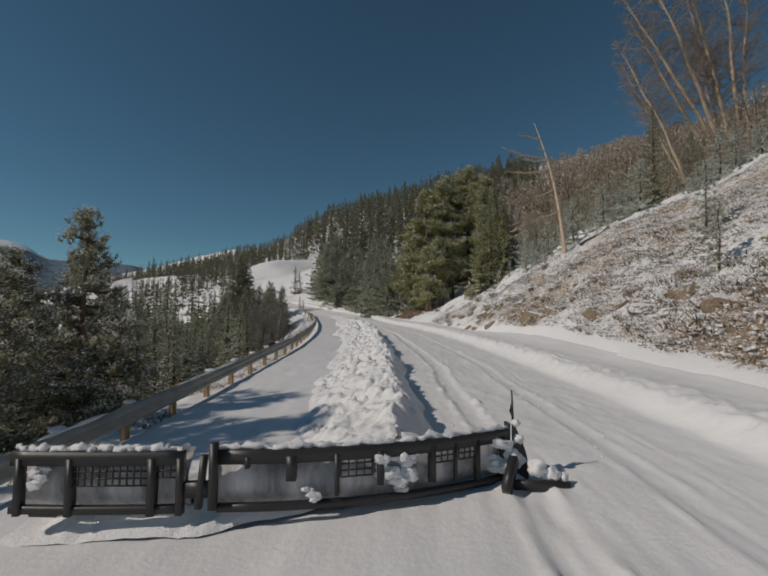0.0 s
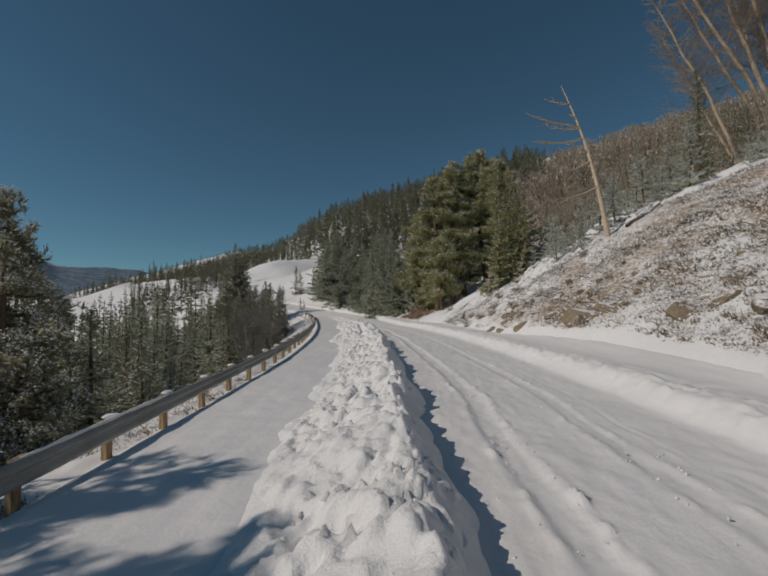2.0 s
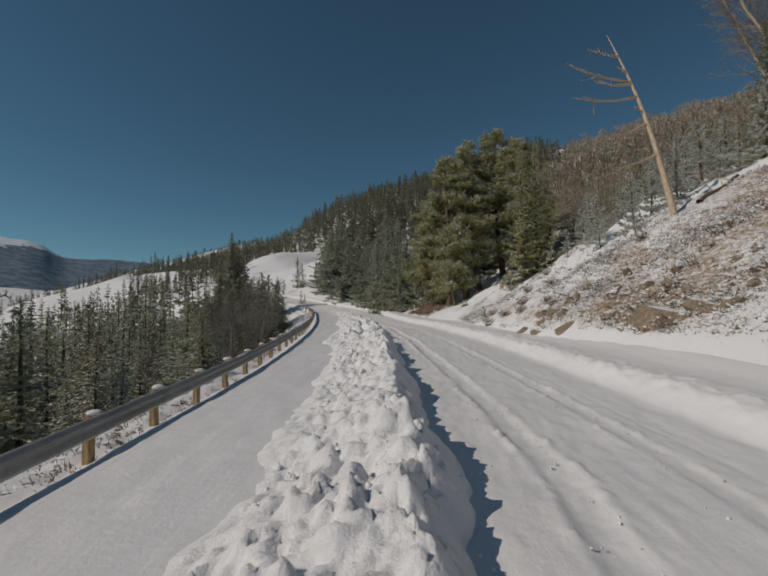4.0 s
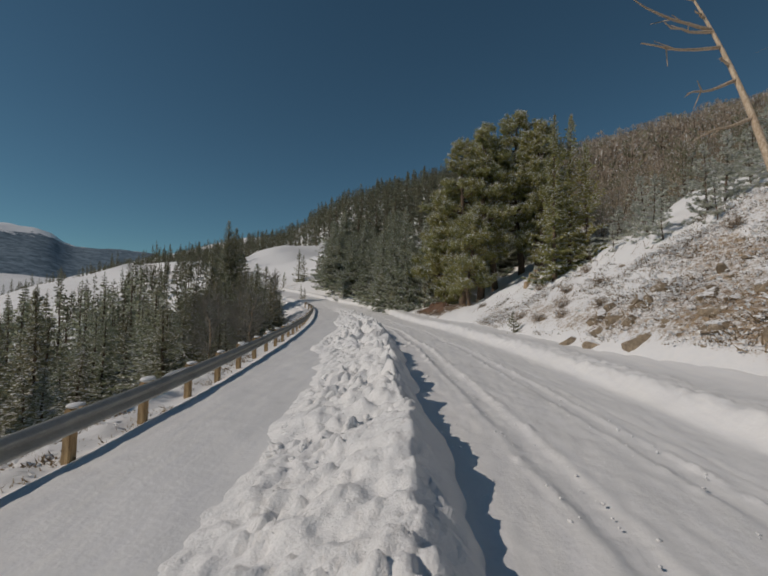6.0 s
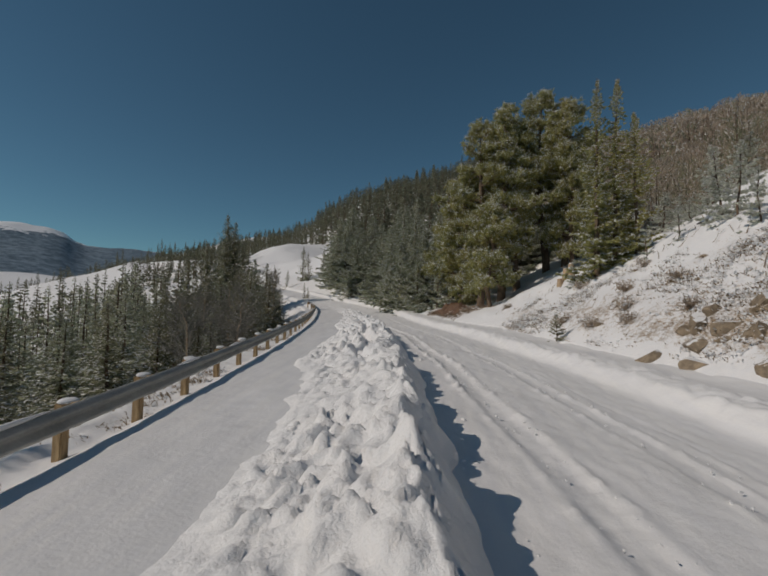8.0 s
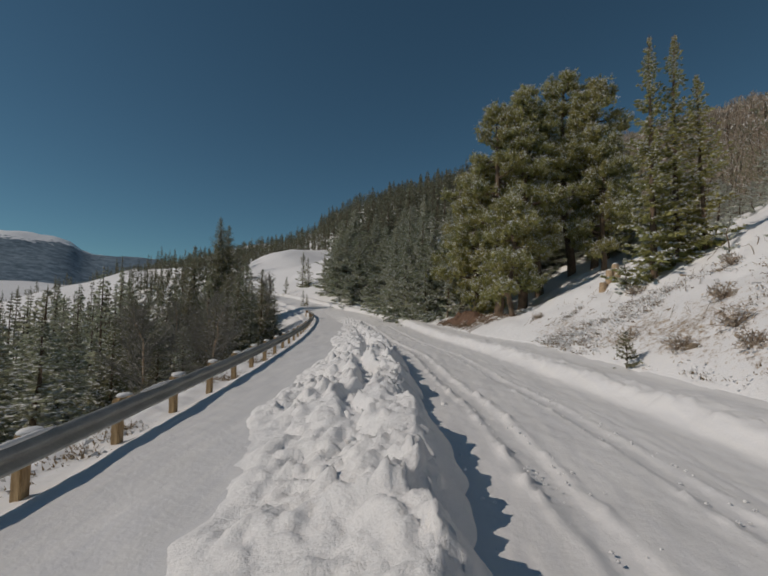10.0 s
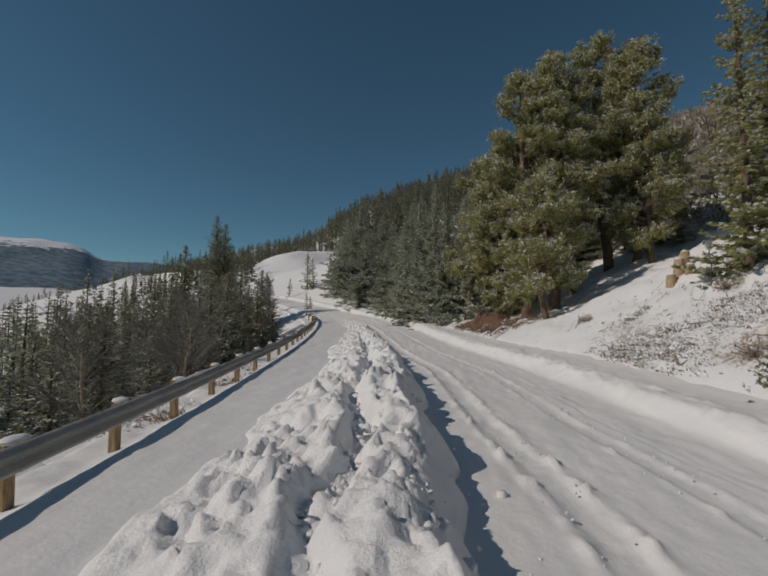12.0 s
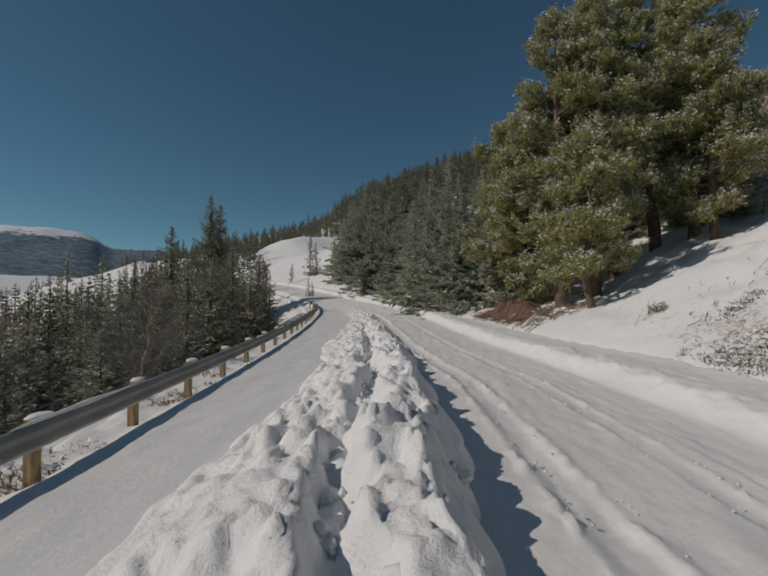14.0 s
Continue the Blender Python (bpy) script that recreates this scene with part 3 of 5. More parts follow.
# ---------------------------------------------------------------- guard rail
def build_rail():
    rail = new("guard_rail")
    tagged(rail, "galvanised W-beam guard rail on wooden posts with snow caps", "guard rail")
    post_y = [-6.4]
    while post_y[-1] < 58:
        post_y.append(post_y[-1] + float(np.interp(post_y[-1], [8, 18, 26, 32], [1.44, 1.36, 1.66, 1.8])))
    n_posts = len(post_y) - 1 + len(post_y) % 2
    post_y = np.array(post_y[:n_posts])
    # the section of the beam, outwards and up
    prof = [(0.0, 0.0), (0.018, 0.012), (0.075, 0.060), (0.080, 0.095), (0.022, 0.135), (0.015, 0.155), (0.022, 0.175), (0.080, 0.215), (0.075, 0.250), (0.018, 0.298), (0.0, 0.310)]
    back = [(a - 0.008, b) for a, b in prof]
    loop = prof + back[::-1]
    for k in range(0, n_posts - 2, 2):
        g = Geo()
        yy = np.linspace(post_y[k] - 0.06, post_y[min(k + 2, n_posts - 1)] + 0.06, 14)
        off = 0.006 * (k // 2 % 2)
        xx, zz = x_left(yy), z_left(yy)
        nx, ny = np.gradient(yy), -np.gradient(xx)
        ln = np.hypot(nx, ny)
        nx, ny = nx / ln, ny / ln
        deep = np.interp(yy, [6, 13], [1.0, 0.80])
        rows = [np.stack([xx + nx * (0.12 + a + off), yy + ny * (0.12 + a + off), zz + 0.623 + (b - 0.310) * deep], 1) for a, b in loop]
        v = np.stack(rows, 1).reshape(-1, 3)
        m, f = len(loop), []
        for i in range(len(yy) - 1):
            for j in range(m):
                p, q = i * m + j, i * m + (j + 1) % m
                f += [(p, q, q + m), (p, q + m, p + m)]
        g.add(v, f)
        part("beam", g.mesh("beam", [RAIL_STEEL]), None, rail)
    rng = np.random.default_rng(3)
    bm = bmesh.new()
    bmesh.ops.create_cube(bm, size=1.0, matrix=Matrix.Diagonal((0.10, 0.12, 1.5, 1)))
    bmesh.ops.bevel(bm, geom=bm.edges[:], offset=0.012, segments=2, affect="EDGES")
    post_me = bpy.data.meshes.new("post")
    bm.to_mesh(post_me), bm.free()
    post_me.materials.append(POST_WOOD)
    bm = bmesh.new()
    bmesh.ops.create_cube(bm, size=1.0, matrix=Matrix.Diagonal((0.12, 0.12, 0.26, 1)))
    bmesh.ops.bevel(bm, geom=bm.edges[:], offset=0.01, segments=1, affect="EDGES")
    block_me = bpy.data.meshes.new("block")
    bm.to_mesh(block_me), bm.free()
    block_me.materials.append(POST_WOOD)
    caps = [lump_mesh(rng, SNOW, 2, 0.2, 0.45) for _ in range(3)]
    for k, y in enumerate(post_y):
        x, z = float(x_left(y)), float(z_left(y))
        turn = math.atan2(-float(x_left(y + 0.5) - x_left(y - 0.5)), 1.0)
        post = part("post", post_me, None, rail)
        post.matrix_basis = pose(x - 0.070, y, z + 0.59 - 0.75 + rng.uniform(-0.02, 0.02), rng.uniform(-1, 1), rng.uniform(-1, 1), math.degrees(turn))
        block = part("spacer_block", block_me, None, rail)
        block.matrix_basis = pose(x + 0.050, y, z + 0.49, 0, 0, math.degrees(turn))
        if rng.random() < 0.85:
            cap = part("snow_cap", caps[k % 3], None, rail, "white snow cap")
            cap.matrix_basis = pose(x - 0.01, y, z + 0.62, 0, 0, math.degrees(turn)) @ Matrix.Diagonal((rng.uniform(0.08, 0.11), rng.uniform(0.08, 0.15), rng.uniform(0.06, 0.10), 1))
    # thin rolls of snow along the top of the beam
    for _ in range(16):
        y0 = rng.uniform(2, 50)
        yy = np.linspace(y0, y0 + rng.uniform(0.4, 2.2), 9)
        r = 0.028 * np.sin(np.linspace(0.15, 3.0, 9)) * rng.uniform(0.7, 1.3, 9)
        g = Geo()
        g.tube(np.stack([x_left(yy) + 0.125, yy, z_left(yy) + 0.63], 1), r, 6)
        part("snow_roll", g.mesh("snow_roll", [SNOW], True), None, rail, "thin roll of snow on the beam")
    return rail


# ---------------------------------------------------------------- trees
def tree_thing(name, trunk, crown, crown_mats, bark, label, category="tree"):
    t = new(name)
    tagged(t, label, category)
    part("trunk", trunk.mesh("trunk", [bark], True), None, t)
    part("crown", crown.mesh("crown", crown_mats), None, t)
    return t


def trunk_line(rng, height, lean=(0, 0), wave=0.15, n=9):
    s = np.linspace(0, 1, n)
    off = np.cumsum(rng.normal(0, wave / n ** 0.5, (n, 2)), axis=0)
    off -= off[0]
    return np.stack([off[:, 0] + lean[0] * s ** 1.2, off[:, 1] + lean[1] * s ** 1.2, -0.5 + (height + 0.5) * s], 1)


def pine(seed, height, spread, low=0.18, clumps=1500, lean=(0, 0), snow=0.3, blade=0.24, multi=1):
    """An open pine: tufts of needles at the ends of upswept limbs."""
    rng = np.random.default_rng(seed)
    trunk, crown = Geo(), Geo()
    for stem in range(multi):
        hh = height * (1 - 0.12 * stem)
        line = trunk_line(rng, hh, (lean[0] + rng.normal(0, 0.6) * (stem > 0), lean[1] + rng.normal(0, 0.6) * (stem > 0)), 0.35)
        s = np.linspace(0, 1, len(line))
        trunk.tube(line, 0.021 * hh * (1 - s) ** 0.8 + 0.015, 8)
        n_limbs = int(46 / multi ** 0.5)
        tips = []
        for k in range(n_limbs):
            t = low + (1 - low) * ((k + rng.random()) / n_limbs) ** 0.9
            base = np.array([np.interp(t, s, line[:, i]) for i in range(3)])
            shape = (0.55 + 0.45 * math.sin(min(1, (t - low) / (1 - low) * 1.5 + 0.25) * math.pi / 2 * 1.2)) * (1 - ((t - low) / (1 - low)) ** 3.6) + 0.13
            length = spread * shape * rng.uniform(0.65, 1.15)
            az = rng.uniform(0, 2 * np.pi)
            rise = rng.uniform(0.05, 0.5) + 0.9 * max(0, t - 0.75)
            q = np.linspace(0, 1, 6)
            d = np.array([math.cos(az), math.sin(az), 0])
            limb = base + np.outer(q * length, d) + np.outer(length * (rise * q ** 1.6 - 0.18 * q), [0, 0, 1]) + rng.normal(0, 0.05, (6, 3)) * q[:, None]
            trunk.tube(limb, 0.010 * hh * (1 - 0.85 * q) * (1 - 0.6 * t) + 0.006, 4)
            m = max(5, int(clumps / n_limbs / multi * (0.4 + length / spread)))
            f = rng.uniform(0.22, 1.05, m) ** 0.75
            at = np.stack([np.interp(f, q, limb[:, i]) for i in range(3)], 1)
            across = np.cross(d, [0, 0, 1])
            wide = (0.10 + 0.30 * length * (1.1 - f))[:, None]
            at += rng.normal(0, 1, (m, 1)) * wide * across + rng.normal(0, 1, (m, 3)) * np.array([0.12, 0.12, 0.13])
            way = unit(d * rng.uniform(0.2, 1, (m, 1)) + across * rng.normal(0, 0.5, (m, 1)) + np.array([0, 0, 0.55]))
            tips.append((at, way))
        at, way = np.concatenate([a for a, _ in tips]), np.concatenate([w for _, w in tips])
        lead = line[-1] + np.stack([rng.normal(0, 0.10, 16), rng.normal(0, 0.10, 16), rng.uniform(-0.9, 0.15, 16)], 1)
        at, way = np.concatenate([at, lead]), np.concatenate([way, np.tile([0, 0, 1.0], (16, 1))])
        n, k = len(at), 9
        a = np.repeat(at, k, 0) + np.repeat(way, k, 0) * rng.uniform(-0.10, 0.10, (n * k, 1))
        w = unit(np.repeat(way, k, 0) * 0.75 + rng.normal(0, 0.62, (n * k, 3)))
        crown.blades(a, w, blade * rng.uniform(0.6, 1.2, n * k), rng.uniform(0.022, 0.040, n * k) * blade / 0.24, rng, 0)
        pick = rng.random(n) < snow
        sn, kk = at[pick], 9
        a = np.repeat(sn, kk, 0) + np.array([0, 0, 0.07]) + np.repeat(way[pick], kk, 0) * 0.10 + rng.normal(0, 0.07, (len(sn) * kk, 3))
        w = unit(rng.normal(0, 1, (len(sn) * kk, 3)) * np.array([1, 1, 0.35]))
        crown.blades(a, w, rng.uniform(0.04, 0.09, len(a)), rng.uniform(0.014, 0.026, len(a)), rng, 1)
    return trunk, crown


def spruce(seed, height, radius, snow=0.25, detail=1.0, low=0.04, thin=0.0, mats=(0, 1)):
    """A narrow conifer in whorls of drooping sprays."""
    rng = np.random.default_rng(seed)
    trunk, crown = Geo(), Geo()
    line = trunk_line(rng, height, (rng.normal(0, 0.1), rng.normal(0, 0.1)), 0.08, 7)
    s = np.linspace(0, 1, 7)
    trunk.tube(line, 0.014 * height * (1 - s) ** 0.9 + 0.008, 6)
    gap = 0.24 / detail ** 0.5
    t, whorls = low, []
    while t < 0.985:
        whorls.append(t)
        t += gap / height * rng.uniform(0.75, 1.25) * (1.1 - 0.75 * t)
    A, W, L, SA, SW, SL = [], [], [], [], [], []
    for t in whorls:
        c = np.array([np.interp(t, s, line[:, i]) for i in range(3)])
        r = radius * (1 - t) ** 0.9 * (0.8 + 0.4 * rng.random()) + 0.02
        for b in range(rng.integers(4, 7)):
            if rng.random() < thin:
                continue
            az = rng.uniform(0, 2 * np.pi)
            length = r * rng.uniform(0.6, 1.12)
            d = np.array([math.cos(az), math.sin(az), 0])
            across = np.array([-d[1], d[0], 0])
            droop = rng.uniform(0.15, 0.45) * (1 - 0.9 * t)
            n = max(3 if detail > 0.3 else 1, int(length / 0.10 * detail))
            f = (np.arange(n) + rng.random(n)) / n
            p = c + np.outer(f * length, d) + np.outer(length * (-droop * f + 0.22 * f ** 2.5 + (0.5 * t) * f), [0, 0, 1])
            side = np.where(rng.random(n) < 0.5, 1, -1)[:, None]
            w = unit(d * rng.uniform(0.3, 0.9, (n, 1)) + across * side * rng.uniform(0.2, 1.1, (n, 1)) + np.stack([np.zeros(n), np.zeros(n), rng.uniform(-0.55, 0.15, n)], 1))
            ln = (0.04 + 0.06 * (1 - t) + 0.32 * length * (1 - 0.7 * f)) * rng.uniform(0.6, 1.1, n) / detail ** 0.35
            A.append(p), W.append(w), L.append(ln)
            A.append(p[-1:]), W.append(unit(d + np.array([0, 0, 0.1]))[None]), L.append(np.array([min(0.16, 0.5 * length) / detail ** 0.35]))
            pk = rng.random(n) < snow * (0.45 + 0.9 * f)
            SA.append(p[pk] + w[pk] * ln[pk][:, None] * 0.45 + np.array([0, 0, 0.05])), SW.append(w[pk] * np.array([1, 1, 0.3])), SL.append(ln[pk] * 0.7)
    A, W, L = np.concatenate(A), np.concatenate(W), np.concatenate(L)
    wide = (0.030 + 0.13 * L) / detail ** 0.3
    if detail < 0.7:
        wide = wide * 1.25
    else:
        crown.blades(A + rng.normal(0, 0.02, A.shape), unit(W + rng.normal(0, 0.3, W.shape)), L * 0.8, wide, rng, mats[0])
    crown.blades(A, W, L, wide, rng, mats[0])
    SA, SW, SL = np.concatenate(SA), unit(np.concatenate(SW)), np.concatenate(SL)
    n = len(SA)
    side = unit(np.cross(SW, np.tile([0, 0, 1.0], (n, 1)))) * (0.05 + 0.10 * SL)[:, None]
    v = np.stack([SA - SW * SL[:, None] * 0.4, SA + side, SA + SW * SL[:, None] * 0.6, SA - side], 1)
    crown.blades(SA, unit(SW + rng.normal(0, 0.45, SW.shape)), SL * 0.7, 0.02 + 0.10 * SL, rng, mats[1])
    f = np.arange(4 * n).reshape(-1, 4)
    crown.add(v.reshape(-1, 3), np.concatenate([f[:, [0, 1, 2]], f[:, [0, 2, 3]]]), mats[1])
    return trunk, crown


def bare_tree(seed, height, lean=(0, 0), limbs=26, spread=1.6, fine=5, low=0.3, thick=0.016, bend=0.3):
    """A dead tree: a bleached stem with leafless limbs and twigs."""
    rng = np.random.default_rng(seed)
    trunk, crown = Geo(), Geo()
    line = trunk_line(rng, height, lean, bend, 10)
    s = np.linspace(0, 1, 10)
    trunk.tube(line, thick * height * (1 - s) ** 0.75 + 0.012, 8)
    for k in range(limbs):
        t = low + (0.98 - low) * rng.random() ** 0.8
        c = np.array([np.interp(t, s, line[:, i]) for i in range(3)])
        az = rng.uniform(0, 2 * np.pi)
        length = spread * (1.15 - t) * rng.uniform(0.5, 1.3) + 0.25
        d = np.array([math.cos(az), math.sin(az), rng.uniform(0.1, 1.5)])
        d = d / np.linalg.norm(d) * 1.1
        q = np.linspace(0, 1, 5)
        limb = c + np.outer(q * length, d) + np.outer(0.22 * length * np.sin(q * 2.4) * rng.choice([-1, 1]), [0, 0, 1]) + rng.normal(0, 0.05 * length, (5, 3)) * q[:, None]
        crown.tube(limb, 0.016 * (1 - 0.75 * q) * (0.5 + height / 14) + 0.002, 4, 0)
        for j in range(fine):
            f = rng.uniform(0.25, 1)
            p = np.array([np.interp(f, q, limb[:, i]) for i in range(3)])
            w = unit(d + rng.normal(0, 0.6, 3))
            tl = length * rng.uniform(0.2, 0.5)
            r = np.linspace(0, 1, 3)
            crown.tube(p + np.outer(r * tl, w) + rng.normal(0, 0.04, (3, 3)) * r[:, None], 0.007 * (1 - 0.7 * r) + 0.0015, 3, 0)
    return trunk, crown


NEEDLE_PINE, NEEDLE_SPRUCE = [PINE_GREEN, SNOW], [SPRUCE_GREEN, SNOW]


def place_tree(t, x, y, turn=0, size=1.0, sink=0.15, wide=1.0):
    t.matrix_basis = pose(x, y, land(x, y) - sink, 0, 0, turn) @ Matrix.Diagonal((size * wide, size * wide, size, 1))
    return t


build_ground()
build_road()
build_windrow()
build_clods()
build_rail()


# the clump of tall pines above the road's bend
PINE_LABEL = "tall green pine with snow-dusted needle tufts above the road"
for seed, x, y, top, r, n, low, lean in ((1, 3.95, 40.4, 14.1, 1.8, 2050, 0.14, 0.0), (2, 2.9, 42.4, 11.2, 1.7, 2200, 0.08, -0.2), (3, 8.8, 43.2, 17.3, 2.3, 2500, 0.32, 0.0), (4, 6.6, 41.8, 15.8, 2.1, 2250, 0.30, 0.0), (5, 9.3, 41.4, 15.6, 1.9, 2000, 0.34, 0.0), (6, 5.2, 40.4, 15.2, 1.9, 2050, 0.26, 0.0), (7, 9.4, 40.2, 12.4, 1.5, 1700, 0.20, 0.0), (8, 4.3, 37.4, 8.2, 1.5, 1300, 0.24, 0.0), (9, 2.5, 45.8, 12.0, 2.0, 1700, 0.10, 0.0), (10, 11.2, 44.0, 12.6, 1.8, 1600, 0.15, 0.0)):
    tr, cr = pine(seed, top - land(x, y), r, low, n, (lean, 0.0), 0.85, 0.25, 1)
    place_tree(tree_thing("pine_tree", tr, cr, NEEDLE_PINE, BARK, PINE_LABEL, "pine"), x, y)
# the frosted spruces that crowd the road before the pines
for k, (x, y, top, r) in enumerate(((-0.1, 48.4, 11.5, 2.0), (-1.0, 50.4, 11.2, 1.9), (0.8, 47.6, 10.0, 2.0), (-1.3, 49.2, 8.2, 1.8), (-2.2, 51.6, 9.4, 1.9), (1.7, 46.4, 10.2, 2.0), (0.2, 46.2, 6.4, 1.5), (-2.6, 53.4, 8.8, 1.8), (1.5, 44.6, 6.8, 1.5))):
    tr, cr = spruce(180 + k, top - land(x, y), r, 1.7, 1.0)
    place_tree(tagged(tree_thing("spruce_tree", tr, cr, [FROST_GREEN, SNOW], BARK, "tall frosted spruce at the edge of the road", "spruce"), group="hillside woods"), x, y)
# the pines beyond the rail
for seed, x, y, h, r, n in ((11, -11.5, 15.9, 9.9, 1.5, 1500), (12, -11.8, 12.6, 7.8, 2.0, 1300), (13, -9.6, 5.9, 9.2, 2.1, 1400), (14, -11.4, 10.0, 7.4, 2.1, 1400), (15, -8.8, 13.4, 4.2, 1.3, 1000), (17, -12.7, 15.0, 9.0, 1.9, 1300), (18, -13.6, 17.6, 9.6, 2.0, 1300), (16, -9.2, 3.3, 10.6, 2.2, 1200)):
    tr, cr = pine(seed, h, r, 0.12, n, (0, 0), 0.9, 0.22, 1)
    place_tree(tree_thing("pine_tree", tr, cr, NEEDLE_SPRUCE, BARK, "snow-dusted pine on the slope below the guard rail", "pine"), x, y)

# single spruces that stand out
for seed, x, y, h, r, sn, label in ((21, 7.05, 31.0, 8.2, 1.3, 1.0, "bushy green spruce beside a cut stump on the bank"), (22, 7.8, 31.2, 7.7, 1.3, 1.0, "bushy green spruce beside a cut stump on the bank"), (20, 8.6, 31.0, 5.9, 1.3, 1.0, "bushy green spruce beside a cut stump on the bank"), (23, -20.5, 58.6, 13.9, 3.2, 0.6, "tall narrow dark spruce towering over the valley woods"), (24, -19.6, 58.4, 12.6, 2.8, 0.6, "tall narrow dark spruce towering over the valley woods"), (25, 17.6, 27.5, 7.2, 1.25, 0.3, "narrow dark spruce among bare trees on the hillside"), (26, 10.3, 13.2, 2.6, 0.75, 0.6, "young spruce heavy with snow on the bank"), (27, 8.7, 10.6, 2.0, 0.7, 0.9, "young spruce heavy with snow on the bank"), (28, -17.7, 49.0, 11.2, 2.8, 0.6, "tall narrow dark spruce towering over the valley woods")):
    tr, cr = spruce(seed, h, r, sn, 1.25)
    place_tree(tree_thing("spruce_tree", tr, cr, NEEDLE_PINE if "bushy" in label else [RIMED, SNOW] if "snow" in label else NEEDLE_SPRUCE, BARK, label, "spruce"), x, y)
tr, cr = spruce(29, 0.85, 0.52, 0.3, 6.0, 0.01)
place_tree(tree_thing("spruce_sapling", tr, cr, NEEDLE_SPRUCE, BARK, "small bushy dark spruce sapling at the foot of the bank", "sapling"), 4.0, 26.3, sink=0.05)

for k, (x, y, h) in enumerate(((6.35, 31.0, 1.15), (8.4, 24.6, 1.6), (8.9, 26.2, 2.2), (9.5, 27.5, 2.6), (8.2, 27.6, 1.2), (9.6, 24.4, 2.4), (10.3, 22.8, 2.6), (8.8, 22.8, 1.3), (7.9, 29.0, 1.1), (10.8, 25.4, 2.8))):
    tr, cr = spruce(140 + k, h, 0.38 * h, 2.0, 1.4)
    place_tree(tagged(tree_thing("young_spruce", tr, cr, [RIMED, SNOW], BARK, "young frosted spruce on the open slope", "spruce"), group="young spruces"), x, y)

# the leaning snag, its three limbs to one side
def snag():
    t = new("dead_snag")
    tagged(t, "tall bleached dead snag with three bare limbs", "dead tree")
    g = Geo()
    s = np.linspace(0, 1, 12)
    line = np.stack([0.52 * np.sin(s * 2.6) - 0.41 * s, 4.25 * s - 0.3 * s * s, -0.4 + 9.25 * s], 1)
    g.tube(line, 0.105 * (1 - s) ** 0.8 + 0.012, 9)
    part("trunk", g.mesh("trunk", [DEAD_BARK], True), None, t)
    rng = np.random.default_rng(5)
    for f, ln, rise in ((0.72, 3.0, 0.12), (0.71, 1.9, -0.06), (0.64, 3.0, -0.12), (0.87, 1.5, 0.06), (0.50, 1.9, -0.35), (0.35, 1.9, -0.30), (0.78, 0.4, 0.3), (0.56, 0.4, 0.4)):
        c = np.array([np.interp(f, s, line[:, i]) for i in range(3)])
        q = np.linspace(0, 1, 7)
        w = np.array([-0.93, -0.30, rise])
        limb = c + np.outer(q * ln, w) + np.outer(0.05 * ln * np.sin(q * 3.0), [0, 0, -1]) + rng.normal(0, 0.03, (7, 3)) * q[:, None]
        b = Geo()
        b.tube(limb, 0.050 * (1 - 0.8 * q) + 0.008, 5)
        for _ in range(3):
            k = rng.uniform(0.4, 0.95)
            p = np.array([np.interp(k, q, limb[:, i]) for i in range(3)])
            r = np.linspace(0, 1, 4)
            b.tube(p + np.outer(r * ln * rng.uniform(0.15, 0.3), unit(w + rng.normal(0, 0.5, 3))), 0.022 * (1 - 0.8 * r) + 0.004, 3)
        part("limb", b.mesh("limb", [DEAD_BARK], True), None, t)
    return place_tree(t, 9.1, 20.85, sink=0.2)


snag()

# the leafless stand at the top of the bank
BARE_LABEL = "leafless tree with tan bark leaning over the bank"
for seed, x, y, h, lx, ly, n, sp in ((31, 21.1, 29.0, 11.0, -5.4, 0.3, 40, 2.6), (32, 24.0, 29.4, 14.0, -7.0, 0.5, 46, 3.2), (33, 24.2, 29.2, 15.0, -5.0, 0.6, 46, 3.2), (34, 24.6, 29.6, 15.5, -2.8, 0.8, 46, 3.2), (35, 25.0, 29.2, 15.0, -1.0, 0.6, 40, 3.0), (36, 23.8, 29.8, 12.5, -6.0, 1.0, 40, 2.8), (37, 27.0, 33.0, 12.0, -1.6, 0.5, 36, 2.6)):
    tr, cr = bare_tree(seed, h, (lx, ly), n * 2, sp, 9, 0.36, 0.0105)
    place_tree(tree_thing("bare_tree", tr, cr, [DEAD_TWIG], DEAD_BARK, BARE_LABEL, "tree"), x, y)


for seed, x, y, h, lx, n, sp in ((51, -8.4, 33.4, 3.3, 0.3, 46, 1.7), (52, -9.8, 35.8, 4.1, -0.2, 46, 1.7), (53, -11.0, 34.5, 4.7, 0.2, 46, 1.8), (54, -12.4, 49.5, 5.6, 0.1, 40, 1.2), (55, -12.9, 51.5, 6.0, 0.1, 40, 1.1), (56, -9.2, 29.5, 4.1, 0.2, 46, 1.8), (57, -14.4, 51.0, 6.8, 0.2, 44, 1.5), (58, -15.6, 53.6, 7.4, -0.2, 44, 1.6), (59, -13.4, 44.0, 6.2, 0.3, 46, 1.7), (60, -14.6, 42.2, 6.6, -0.3, 46, 1.8)):
    tr, cr = bare_tree(seed, h, (lx, 0.0), n * 2, sp, 9, 0.15, 0.011)
    place_tree(tree_thing("bare_tree", tr, cr, [GREY_TWIG], DEAD_BARK, "grey leafless tree below the guard rail", "tree"), x, y)
